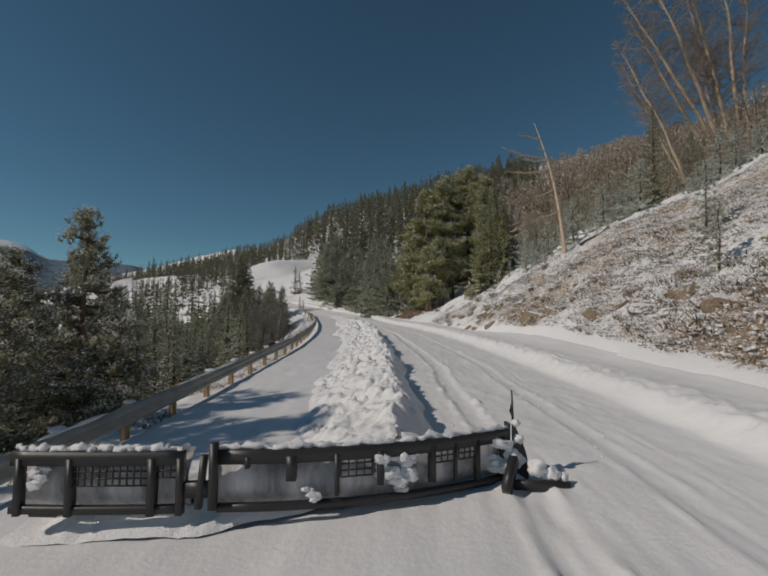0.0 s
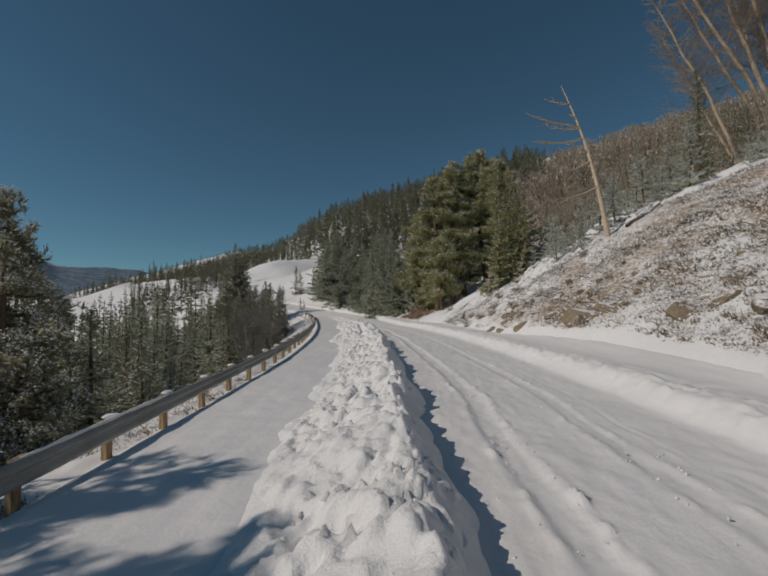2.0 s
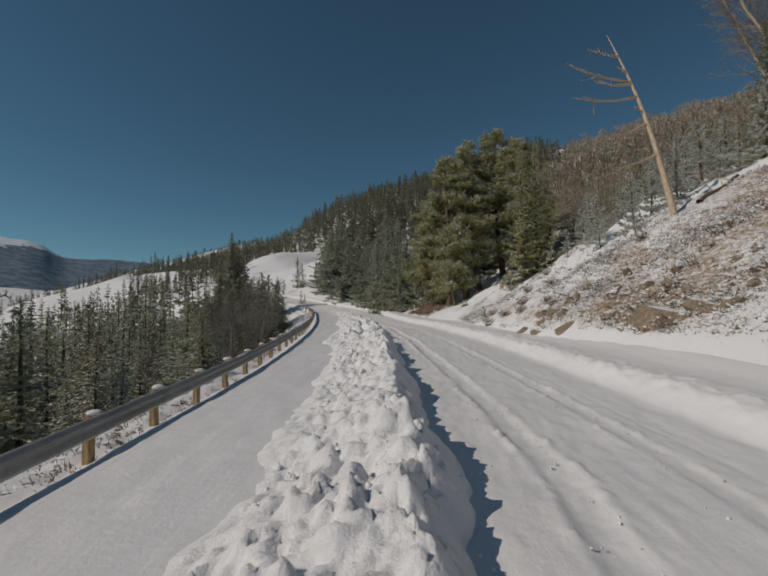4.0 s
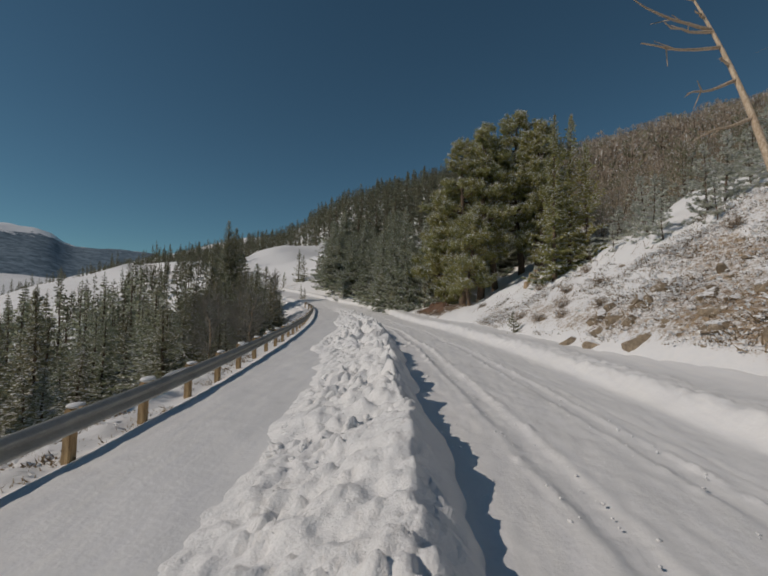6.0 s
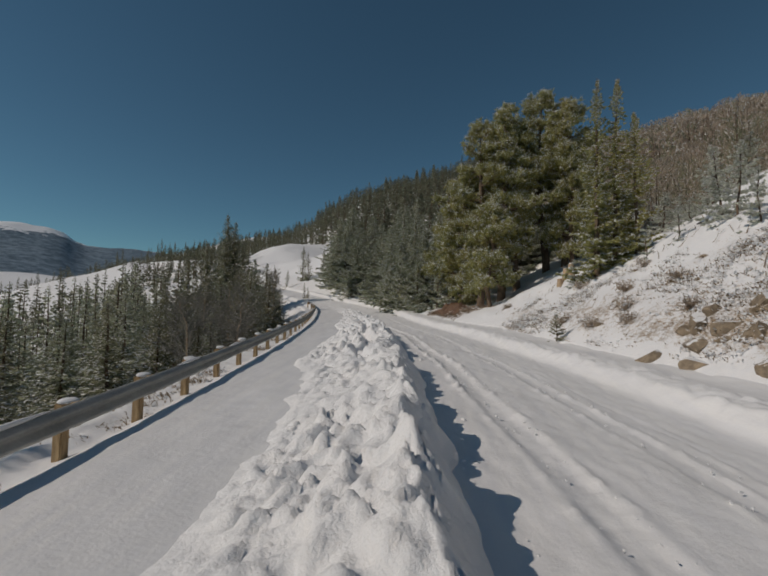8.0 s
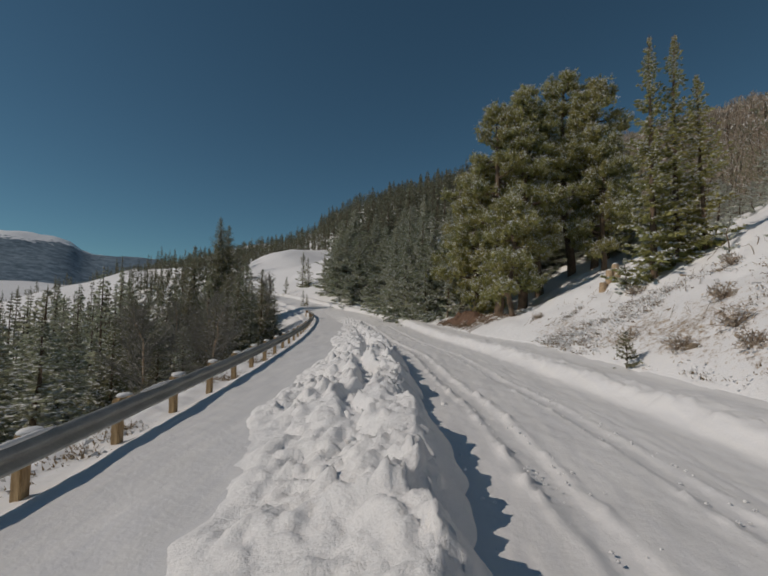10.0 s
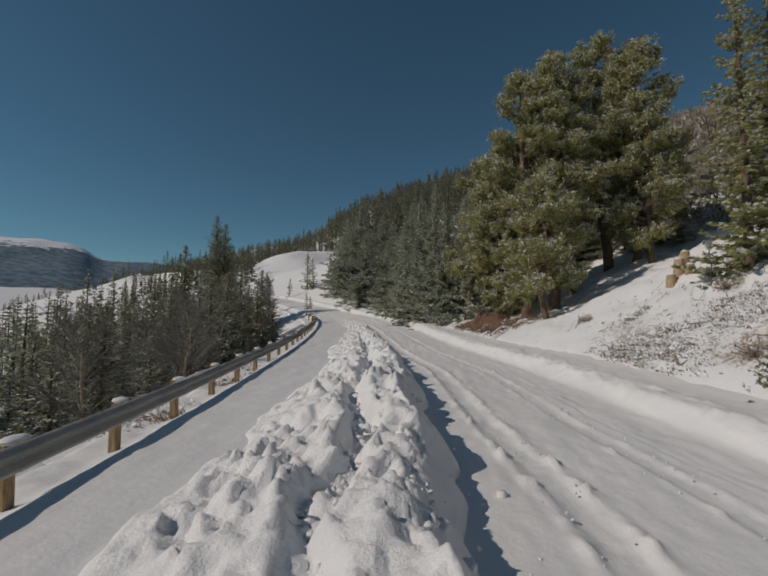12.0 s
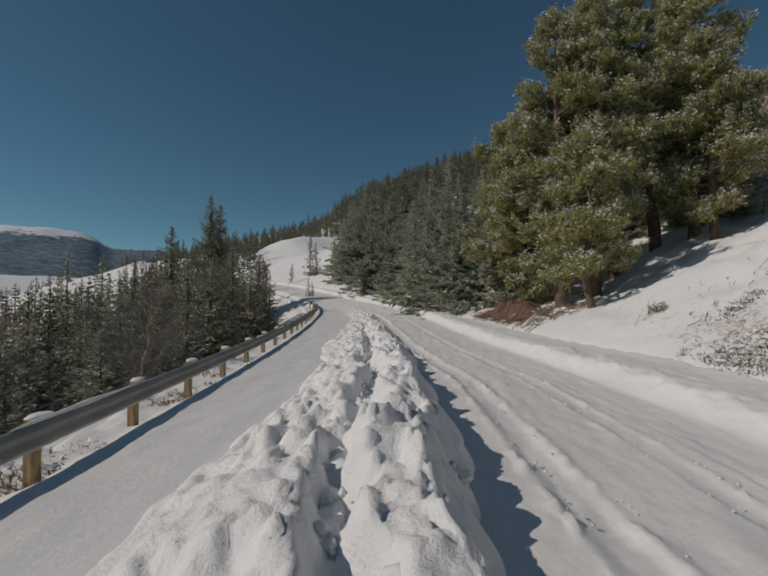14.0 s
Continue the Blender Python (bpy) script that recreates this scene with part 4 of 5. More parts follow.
for seed, x, y, h, lx, ly, sp in ((38, 21.8, 30.0, 10.0, -4.0, 0.6, 2.8), (39, 25.3, 29.0, 13.0, 0.8, 0.8, 2.8), (40, 26.2, 31.0, 14.0, -3.4, 0.2, 3.0)):
    tr, cr = bare_tree(seed, h, (lx, ly), 90, sp, 10, 0.32, 0.009)
    place_tree(tree_thing("bare_tree", tr, cr, [DEAD_TWIG], DEAD_BARK, BARE_LABEL, "tree"), x, y)


# woods on the slopes
def scatter(rng, n, box, test, apart):
    out = []
    for _ in range(n * 12):
        if len(out) >= n:
            break
        x, y = rng.uniform(box[0], box[1]), rng.uniform(box[2], box[3])
        if not test(x, y):
            continue
        if all((x - a) ** 2 + (y - b) ** 2 > apart * apart for a, b in out):
            out.append((x, y))
    return out


def off_right(x, y):
    return x - float(x_right(y)) - 1.0


def off_left(x, y):
    return float(x_left(y)) - 0.8 - x


for k, (x, y, h) in enumerate(((-10.2, 38.5, 4.9), (-11.4, 42.0, 5.8), (-12.6, 45.0, 6.4), (-11.8, 47.5, 5.2), (-13.8, 41.0, 6.4), (-14.6, 48.5, 7.4), (-16.2, 45.0, 7.2), (-9.4, 35.5, 3.9), (-12.2, 34.0, 5.4), (-10.8, 31.0, 4.6), (-15.0, 38.0, 6.6), (-11.3, 40.4, 3.1))):
    tr, cr = spruce(160 + k, h, 0.35 * h, 2.2 if h < 4 else 0.9, 1.1)
    place_tree(tagged(tree_thing("spruce_tree", tr, cr, NEEDLE_SPRUCE, BARK, "bushy frosted spruce below the guard rail", "spruce"), group="valley woods"), x, y)
rng = np.random.default_rng(77)
SLIM = [(101, 8.0, 2.0, 0.8, 0.75), (102, 9.5, 2.1, 0.6, 0.7), (103, 7.0, 2.0, 1.5, 0.75), (104, 10.5, 2.1, 0.5, 0.7), (105, 6.0, 1.9, 1.7, 0.8)]


FULL = [(106, 8.0, 3.0, 1.7, 0.8), (107, 9.5, 3.3, 1.5, 0.75), (108, 7.0, 2.8, 1.9, 0.8), (109, 10.0, 3.2, 1.5, 0.75)]


def woods(spots, rows, label, size, group, thing="spruce_tree", needles=NEEDLE_SPRUCE):
    first = {}
    for x, y in spots:
        k = int(rng.integers(len(rows)))
        s = size(x, y)
        if thing == "spruce_tree" and off_left(x, y) > 0 and y > 11:
            s = min(s, valley_size(x, y, rows[k][1]))
        wide = s * rng.uniform(1.1, 1.6) + (0.15 if s < 0.7 else 0.0)
        m = pose(x, y, land(x, y) - 0.2, 0, 0, rng.uniform(0, 360)) @ Matrix.Diagonal((wide, wide * rng.uniform(0.9, 1.1), s, 1))
        if k not in first:
            tr, cr = spruce(*rows[k])
            first[k] = tagged(tree_thing(thing, tr, cr, needles, BARK, label, "spruce"), group=group)
            first[k].matrix_basis = m
        else:
            copy_thing(first[k], m @ Matrix.Diagonal([1 / q for q in first[k].scale] + [1]))


def valley_size(x, y, h):
    """Tree tops on the valley side: lower than the sun's line over the rail, lower still down the slope."""
    top = float(z_left(y)) + float(np.interp(y, [19, 30, 44, 52], [0.40, 0.45, 0.56, 0.75])) * (off_left(x, y) + 0.8) + 0.1
    if x < -7.6 - 0.5 * (y - 30):
        top = min(top, 2.3 + 0.085 * max(0.0, y - 23) + rng.uniform(-1.3, 0.5))
    uneven = rng.uniform(0.55, 1.0) if rng.random() < 0.85 else rng.uniform(1.0, 1.25 if y > 38 else 1.1)
    return max(0.22, (top - land(x, y)) / h * uneven)


spots = scatter(rng, 250, (-44, -7, 6, 76), lambda x, y: 2.2 < off_left(x, y) < 30 and not (y < 19 and off_left(x, y) < 7.5), 1.7)
spots.sort(key=lambda p: off_left(*p) + 0.25 * p[1])
for k in (0, 1):
    woods(spots[k:105:2], SLIM, "slim dark spruce with frosted branches on the valley slope", lambda x, y: float(np.clip(rng.lognormal(0.0, 0.28), 0.5, 1.6)), "valley woods", needles=(NEEDLE_SPRUCE, [FROST_GREEN, SNOW])[k])
rest = spots[105:]
spots = scatter(rng, 52, (-16, 24, 44, 76), lambda x, y: 1.0 < off_right(x, y) < 13 and not (0 < x < 11.5 and y < 47.5) and not (y > 58 and x < -0.205 * (y - 23) - 0.75), 1.8)
woods(spots, FULL, "snow-dusted spruce in the woods above the road", lambda x, y: rng.uniform(0.36, 0.95), "hillside woods", needles=[FROST_GREEN, SNOW])
spots = scatter(rng, 84, (9, 32, 14, 46), lambda x, y: (10.0 if y > 24 else 12.5) < off_right(x, y) < 19 and value_noise(np.float64(x * 0.3), np.float64(y * 0.3), 88) > -0.25, 1.1)
woods(spots, [(111, 2.2, 0.95, 2.2, 0.9), (112, 1.6, 0.8, 2.2, 1.0), (113, 3.1, 1.1, 2.0, 0.8)], "young frosted spruce on the open slope", lambda x, y: rng.uniform(0.6, 1.2), "young spruces", "young_spruce", [RIMED, SNOW])


# far woods as one sheet of trees each
def forest(name, label, spots, kinds, mats, sizes, wide=1.0):
    g = Geo()
    ground = lie(np.array([p[0] for p in spots]), np.array([p[1] for p in spots]))[0]
    for (x, y), s, z in zip(spots, sizes, ground):
        v, f, m = kinds[int(rng.integers(len(kinds)))]
        a = rng.uniform(0, 6.28)
        c, sn = math.cos(a), math.sin(a)
        w = v @ np.array([[c, sn, 0], [-sn, c, 0], [0, 0, 1]]) * (wide * s * rng.uniform(0.85, 1.2), wide * s * rng.uniform(0.85, 1.2), s)
        g.v.append(w + (x, y, z - 0.3)), g.f.append(f + g.n), g.m.append(m)
        g.n += len(v)
    return tagged(part(name, g.mesh(name, mats)), label, "forest", kind="stuff")


def rough_kind(seed, h, r, sn, det, thin=0.0):
    tr, cr = spruce(seed, h, r, sn, det, 0.05, thin)
    v1, f1, m1 = tr.arrays()
    v2, f2, m2 = cr.arrays()
    return np.concatenate([v1, v2]), np.concatenate([f1, f2 + len(v1)]), np.concatenate([m1 * 0 + 2, m2])


far_kinds = [rough_kind(s, h, r * 1.3, sn + 0.6, 0.05) for s, h, r, sn in ((121, 11, 1.5, 0.16), (122, 9, 1.35, 0.2), (123, 13, 1.6, 0.12), (124, 8, 1.4, 0.24))]
def scrub_kind(seed, h, r, leafy, k=150, fine=1.0):
    """A round-headed bush or low tree: upswept twigs, some with needles, some with snow. fine: how slim the twigs are."""
    q = np.random.default_rng(seed)
    g = Geo()
    t = q.uniform(0.05, 0.95, k)
    az = q.uniform(0, 2 * np.pi, k)
    out = np.stack([np.cos(az), np.sin(az), np.zeros(k)], 1)
    reach = r * np.sqrt(np.clip(1 - (2.0 * t - 0.85) ** 2 / 1.4, 0.02, 1)) * q.uniform(0.2, 1.0, k) * (0.75 + 0.5 * value_noise(az * 1.2, t * 4, seed))
    at = np.stack([np.zeros(k), np.zeros(k), t * h * 0.88], 1) + out * reach[:, None]
    way = unit(out * q.uniform(0.2, 0.9, (k, 1)) + np.array([0, 0, 1.0]) + q.normal(0, 0.4, (k, 3)))
    kind = np.where(q.random(k) < leafy, 3, 0)
    kind = np.where(q.random(k) < 0.22, 1, kind)
    for m in (0, 1, 3):
        p = kind == m
        g.blades(at[p], way[p], h * q.uniform(0.08, 0.17, p.sum()) * (0.45 if m == 1 else 1.0) / fine ** 0.5, q.uniform(0.06, 0.13, p.sum()) * (0.6 if m == 1 else 1.0) / fine, q, m)
    for _ in range(3):
        lean = q.normal(0, 0.35, 2)
        g.tube(np.array([[0, 0, -0.3], [lean[0] * 0.5, lean[1] * 0.5, h * 0.4], [lean[0], lean[1], h * 0.85]]), np.array([0.09, 0.06, 0.02]) / fine ** 0.5, 3, 2)
    return g.arrays()


slim_kinds = [rough_kind(s, 8.0, 1.9, 1.4, 0.3) for s in (131, 132, 133)]
forest("valley_woods", "slim dark frosted spruces down the valley slope", rest, slim_kinds, [FROST_GREEN, SNOW, BARK], np.array([min(valley_size(x, y, 8.0), 1.5 * rng.lognormal(-0.1, 0.25)) for x, y in rest]))
bare_kinds = [scrub_kind(s, h, r, leaf) for s, h, r, leaf in ((125, 4.8, 2.0, 0.2), (126, 5.2, 1.9, 0.55), (127, 3.8, 2.0, 0.4), (128, 6.0, 1.9, 0.1))]


def on_knoll(x, y):
    """The bare knoll beyond the bend, and the open slope before it."""
    a = (x + 0.75) / (y - 23)
    return 62 < y < 130 and (-0.45 if y < 92 else -0.43) < a < (-0.235 if y < 92 else -0.17) + 0.03 * math.sin(y * 0.3)


def on_ridge(x, y):
    """The low wooded ridge behind the knoll."""
    return 98 < y < 190 and -0.80 * (y - 23) < x < -0.24 * (y - 23)


def on_bench(x, y):
    return ((x + 97) / 34) ** 2 + ((y - 122) / 22) ** 2 < 1


def lattice(box, step, test):
    """Spots on a jittered lattice; step grows with the distance."""
    out = []
    y = box[2]
    while y < box[3]:
        d = step * (0.55 + y / 160)
        for x in np.arange(box[0], box[1], d):
            p, q = x + rng.uniform(-0.5, 0.5) * d, y + rng.uniform(-0.5, 0.5) * d
            if test(p, q):
                out.append((p, q))
        y += d
    return out


spots = lattice((-190, 190, 62, 290), 2.6, lambda x, y: off_right(x, y) > (66 if y < 70 else 14 if y < 80 else 2.5) and not on_knoll(x, y) and not on_ridge(x, y) and -0.75 * y - 20 < x < 0.75 * y + 30 and x < 0.36 * (y - 13) + 4 * math.sin(y * 0.3))
forest("hillside_forest", "dense dark conifer forest covering the ridge", spots, far_kinds, [FAR_GREEN, SNOW, BARK], rng.uniform(0.6, 1.0, len(spots)) * np.array([0.72 if x < -0.22 * y or y < 115 else 0.9 for x, y in spots]), 1.4)
spots = lattice((-140, -24, 98, 190), 1.9, lambda x, y: on_ridge(x, y) and not on_knoll(x, y) and not on_bench(x, y))
forest("ridge_forest", "young dense conifers on the low ridge behind the knoll", spots, far_kinds, [FAR_GREEN, SNOW, BARK], np.array([rng.uniform(0.34, 0.58) if x < -0.42 * (y - 23) else rng.uniform(0.42, 0.66) for x, y in spots]))
spots = lattice((10, 170, 12, 160), 2.3, lambda x, y: off_right(x, y) > float(np.interp(y, [12, 30, 46, 56], [17, 17, 13, 9])) and not (y > 52 and off_right(x, y) < 15) and 0.34 * (y - 13) + 4 * math.sin(y * 0.3) - (6 if y < 60 else 0) < x < 0.9 * (y - 13) + 24)
near_kinds = [scrub_kind(s, h, r, leaf, 900, 4.0) for s, h, r, leaf in ((135, 4.4, 1.9, 0.25), (136, 5.0, 1.8, 0.75), (137, 3.4, 1.9, 0.5), (138, 5.6, 1.7, 0.15))]
near, far = [p for p in spots if p[1] < 62 and p[0] < 52], [p for p in spots if p[1] >= 62 or p[0] >= 52]
SCRUB = [DEAD_TWIG, SNOW, BARK, SPRUCE_GREEN]
forest("hillside_brush", "grey-brown leafless brush and low frosted pines above the bank", near, near_kinds, SCRUB, rng.uniform(0.55, 1.1, len(near)), 1.2)
forest("hillside_scrub", "grey-brown bushes and low frosted pines on the upper hillside", far, bare_kinds, SCRUB, rng.uniform(0.65, 1.2, len(far)), 1.2)


spots = [p for p in lattice((-200, -14, 58, 260), 3.5, lambda x, y: off_left(x, y) > 5 and x > -1.25 * y and not (105 < y < 150 and x < -0.78 * (y - 23)) and not on_ridge(x, y) and math.hypot(x + 56, y - 77) > 5) if not on_bench(*p) or rng.random() < 0.3]
forest("valley_forest", "dark conifer forest on the far side of the valley", spots, far_kinds, [FAR_GREEN, SNOW, BARK], rng.uniform(0.5, 0.85, len(spots)))


# ---------------------------------------------------------------- the distant mountain
def build_mountain():
    n, m = 130, 44
    a = np.linspace(radians(108), radians(176), n)
    d = np.linspace(1500, 3800, m)
    A, D = np.meshgrid(a, d, indexing="ij")
    x, y = D * np.cos(A), D * np.sin(A)
    t = (D - 1500) / 2300
    deg = np.degrees(A)
    peak = np.interp(deg, [108, 118, 121, 124, 126.4, 128.6, 129.5, 130.7, 132.3, 134.6, 139, 150, 176], [170, 235, 318, 330, 338, 336, 350, 394, 420, 432, 430, 470, 400])
    z = peak * np.sin(np.clip(t * 1.25, 0, 1) * math.pi / 2) ** 1.4 * (1 + 0.06 * fbm(x * 0.003, y * 0.003, 6, 71)) - 60 * (1 - t)
    v = np.stack([x.ravel(), y.ravel(), z.ravel()], 1)
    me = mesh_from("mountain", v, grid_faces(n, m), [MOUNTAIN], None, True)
    return tagged(new("mountain", me), "distant wooded mountain with a snowy top, its haze painted in blue", "mountain", kind="structure")


build_mountain()


# ---------------------------------------------------------------- the bank: rocks, stumps, soil, tufts
def place_rock(me, x, y, size, squash, turn, label, name="rock", sink=0.35):
    ob = new(name, me)
    ob.matrix_basis = pose(x, y, land(x, y) + size * (0.5 - sink) * squash, rng.uniform(-15, 15), rng.uniform(-15, 15), turn) @ Matrix.Diagonal((size * rng.uniform(0.8, 1.3), size * rng.uniform(0.7, 1.1), size * squash, 1))
    return tagged(ob, label, "rock", "rocks on the bank")


rng = np.random.default_rng(15)


def rock_mesh(seed):
    r = np.random.default_rng(seed)
    bm = bmesh.new()
    bmesh.ops.create_icosphere(bm, subdivisions=3, radius=1.0)
    planes = [(Vector(unit(r.normal(size=3))), r.uniform(0.38, 0.85)) for _ in range(16)]
    o = Vector(r.uniform(-40, 40, 3))
    for v in bm.verts:
        for n, d in planes:
            k = v.co.dot(n) - d
            if k > 0:
                v.co -= n * k
        v.co *= 1 + 0.05 * noise.noise(v.co * 3 + o)
    me = bpy.data.meshes.new("rock")
    bm.to_mesh(me), bm.free()
    me.materials.append(ROCK)
    return me


ROCKS = [rock_mesh(200 + k) for k in range(6)]
for x, y, size in ((6.25, 17.0, 0.8), (6.6, 16.2, 0.45), (7.0, 13.4, 0.75), (7.3, 12.6, 0.5), (7.2, 11.2, 0.6), (7.6, 10.2, 0.7), (7.6, 9.0, 0.8), (4.75, 21.3, 0.40), (5.15, 20.1, 0.42), (4.55, 22.4, 0.36), (5.9, 18.6, 0.40), (5.4, 20.9, 0.35)):
    place_rock(ROCKS[int(rng.integers(6))], x, y, size * 0.95, 0.8, rng.uniform(0, 360), "tan weathered rock half buried in the bank", sink=0.72)
for _ in range(30):
    y = rng.uniform(15.5, 22.5)
    x = float(x_right(y) + toe(y)) + 0.35 + rng.uniform(0.0, 1.0) ** 1.3 * 2.4
    place_rock(ROCKS[int(rng.integers(6))], x, y, rng.uniform(0.14, 0.36), 0.85, rng.uniform(0, 360), "tan weathered rock half buried in the bank", sink=0.55)
for _ in range(60):
    y = rng.uniform(7, 30)
    x = float(x_right(y) + toe(y)) + rng.uniform(0.15, 1.0) ** 1.5 * 4.2
    place_rock(ROCKS[int(rng.integers(6))], x, y, rng.uniform(0.05, 0.17), 0.6, rng.uniform(0, 360), "small brown stone on the snowy bank", "stone", 0.5)
for x, y, size in ((1.5, 47.2, 0.8), (-0.6, 50.5, 0.9), (2.3, 46.2, 0.6), (-2.2, 53.6, 0.8)):
    ob = new("boulder", lump_mesh(rng, SNOW, 3, 0.3, 0.8))
    ob.matrix_basis = pose(x, y, land(x, y) + 0.2 * size) @ Matrix.Diagonal((size, size * 0.8, size, 1))
    tagged(ob, "boulder under a thick cap of snow beside the road", "rock", "snowy boulders")


def stump(x, y, r, h):
    t = new("tree_stump")
    tagged(t, "freshly cut pale tree stump on the snowy bank", "stump")
    g = Geo()
    s = np.linspace(0, 1, 6)
    g.tube(np.stack([0.04 * s, 0 * s, -0.3 + (h + 0.3) * s], 1), r * (1.25 - 0.25 * s), 14)
    part("stem", g.mesh("stem", [CUT_WOOD], True), None, t)
    bm = bmesh.new()
    bmesh.ops.create_cone(bm, cap_ends=True, segments=14, radius1=r, radius2=r * 0.97, depth=0.02, matrix=Matrix.Translation((0.04, 0, h)))
    part("cut_face", bm, CUT_WOOD, t, "pale sawn top")
    cap = part("snow_cap", lump_mesh(rng, SNOW, 2, 0.2, 0.4), None, t, "white snow cap")
    cap.matrix_basis = Matrix.Translation((0.04, 0, h + 0.02)) @ Matrix.Diagonal((r * 0.85, r * 0.8, 0.12, 1))
    t.matrix_basis = pose(x, y, land(x, y) - 0.05)
    return t


stump(6.22, 32.8, 0.12, 0.38)
stump(6.52, 32.95, 0.13, 0.58)
stump(6.82, 33.2, 0.12, 0.62)
stump(6.64, 32.65, 0.11, 0.30)


def soil_bank():
    """The red soil and roots laid bare under the pines."""
    g = Geo()
    us, vs = np.linspace(0, 1, 44), np.linspace(0, 1, 14)
    U, V = np.meshgrid(us, vs, indexing="ij")
    y = 39.0 + 4.6 * U.ravel()
    x = x_right(y) + toe(y) + 0.5 + 1.7 * V.ravel() + 0.15 * fbm(y, V.ravel() * 3, 2, 91)
    z = lie(x, y)[0] + np.sin(U.ravel() * math.pi) ** 0.6 * np.sin(V.ravel() * math.pi) ** 0.7 * (0.50 + 0.22 * fbm(x * 3, y * 3, 3, 92)) - 0.08
    q = grid_faces(44, 14)
    g.add(np.stack([x, y, z], 1), np.concatenate([q[:, [0, 1, 2]], q[:, [0, 2, 3]]]))
    return tagged(part("soil_bank", g.mesh("soil_bank", [RED_SOIL], True)), "bare red-brown soil with roots under the pines", "soil", kind="stuff")


soil_bank()


def tufts(name, label, n, area, high, mats, snow):
    """Dry grass and low twigs, many blades to a tuft, with bits of snow."""
    g = Geo()
    A, W, L = [], [], []
    S = []
    X, Y = area(n)
    Z = np.where(X < x_left(Y) + 1, road_z(X, Y) - 0.9 * np.clip(x_left(Y) - X - 0.62, 0, 1), lie(X, Y)[0])
    for x, y, z in zip(X, Y, Z):
        k = int(rng.integers(7, 14))
        h = high * rng.uniform(0.5, 1.3)
        A.append(np.array([x, y, z - 0.02]) + rng.normal(0, 1, (k, 3)) * np.array([0.10, 0.10, 0.0]))
        W.append(unit(np.array([-0.45, 0.0, 0.7]) + rng.normal(0, 0.5, (k, 3))))
        L.append(h * rng.uniform(0.5, 1.1, k))
        if rng.random() < snow:
            S.append((x + rng.normal(0, 0.06), y + rng.normal(0, 0.06), z + h * 0.25))
    A, W, L = np.concatenate(A), np.concatenate(W), np.concatenate(L)
    g.blades(A, W, L, 0.010 + 0.035 * L, rng, 0)
    S = np.array(S)
    m = 7
    a = np.repeat(S, m, 0) + rng.normal(0, 0.05, (len(S) * m, 3))
    g.blades(a, unit(rng.normal(0, 1, a.shape) * np.array([1, 1, 0.3])), rng.uniform(0.05, 0.11, len(a)), rng.uniform(0.015, 0.035, len(a)), rng, 1)
    return tagged(part(name, g.mesh(name, mats)), label, "grass", kind="stuff")


def bank_spot(n):
    y = 6 + 26 * rng.random(3 * n) ** 1.3
    x = x_right(y) + toe(y) + rng.uniform(0.02, 1, 3 * n) * np.interp(y, [13, 18, 21, 24, 32], [17, 14, 8, 4.5, 2.0])
    keep = value_noise(x * 0.8, y * 0.8, 95) + rng.uniform(-0.7, 0.7, 3 * n) > np.interp(y, [20, 25], [-0.1, 0.75])
    return x[keep][:n], y[keep][:n]


tufts("dry_grass", "dry brown grass and twigs poking through thin snow", 14000, bank_spot, 0.075, [DRY_GRASS, SNOW], 0.75)


def shrub_spot(n):
    y = 6.5 + 12 * rng.random(3 * n) ** 1.3
    x = x_right(y) + toe(y) + rng.uniform(0.05, 1, 3 * n) * np.interp(y, [8, 14, 22], [8, 6.5, 4])
    keep = value_noise(x * 0.6, y * 0.6, 96) + rng.uniform(-0.5, 0.5, 3 * n) > -0.05
    return x[keep][:n], y[keep][:n]


def shoulder_spot(n):
    y = 5 + 28 * rng.random(3 * n)
    x = x_left(y) + rng.normal(-0.35, 0.2, 3 * n)
    keep = value_noise(x * 1.2, y * 0.9, 98) + rng.uniform(-0.3, 0.3, 3 * n) > 0.15
    return x[keep][:n], y[keep][:n]


tufts("shoulder_grass", "dry brown grass and leaves in the snow under the rail", 420, shoulder_spot, 0.09, [DRY_GRASS, SNOW], 0.3)
tufts("low_shrubs", "low brown shrubs bowed under snow on the bank", 850, shrub_spot, 0.21, [DRY_GRASS, SNOW], 1.0)


def sticks(name, label, X, Y, long, thick, way, mat):
    """Dead sticks and roots lying on the slope."""
    g = Geo()
    for x, y in zip(X, Y):
        ln = long * float(rng.lognormal(0, 0.45))
        a = radians(rng.normal(way, 28))
        q = np.linspace(-0.5, 0.5, 6)
        bend = rng.normal(0, 0.12) * ln
        px, py = x + ln * q * math.cos(a) + bend * np.cos(q * 4) * math.sin(a), y + ln * q * math.sin(a) + bend * np.cos(q * 4) * math.cos(a)
        pz = lie(px, py)[0] + 0.04 + 0.05 * rng.random() + 0.10 * rng.normal() * q + 0.02 * rng.normal(size=6)
        g.tube(np.stack([px, py, pz], 1), thick * rng.uniform(0.5, 1.4) * (1 - 0.7 * (q + 0.5)), 4)
    return tagged(part(name, g.mesh(name, [mat], True)), label, "sticks", kind="stuff")


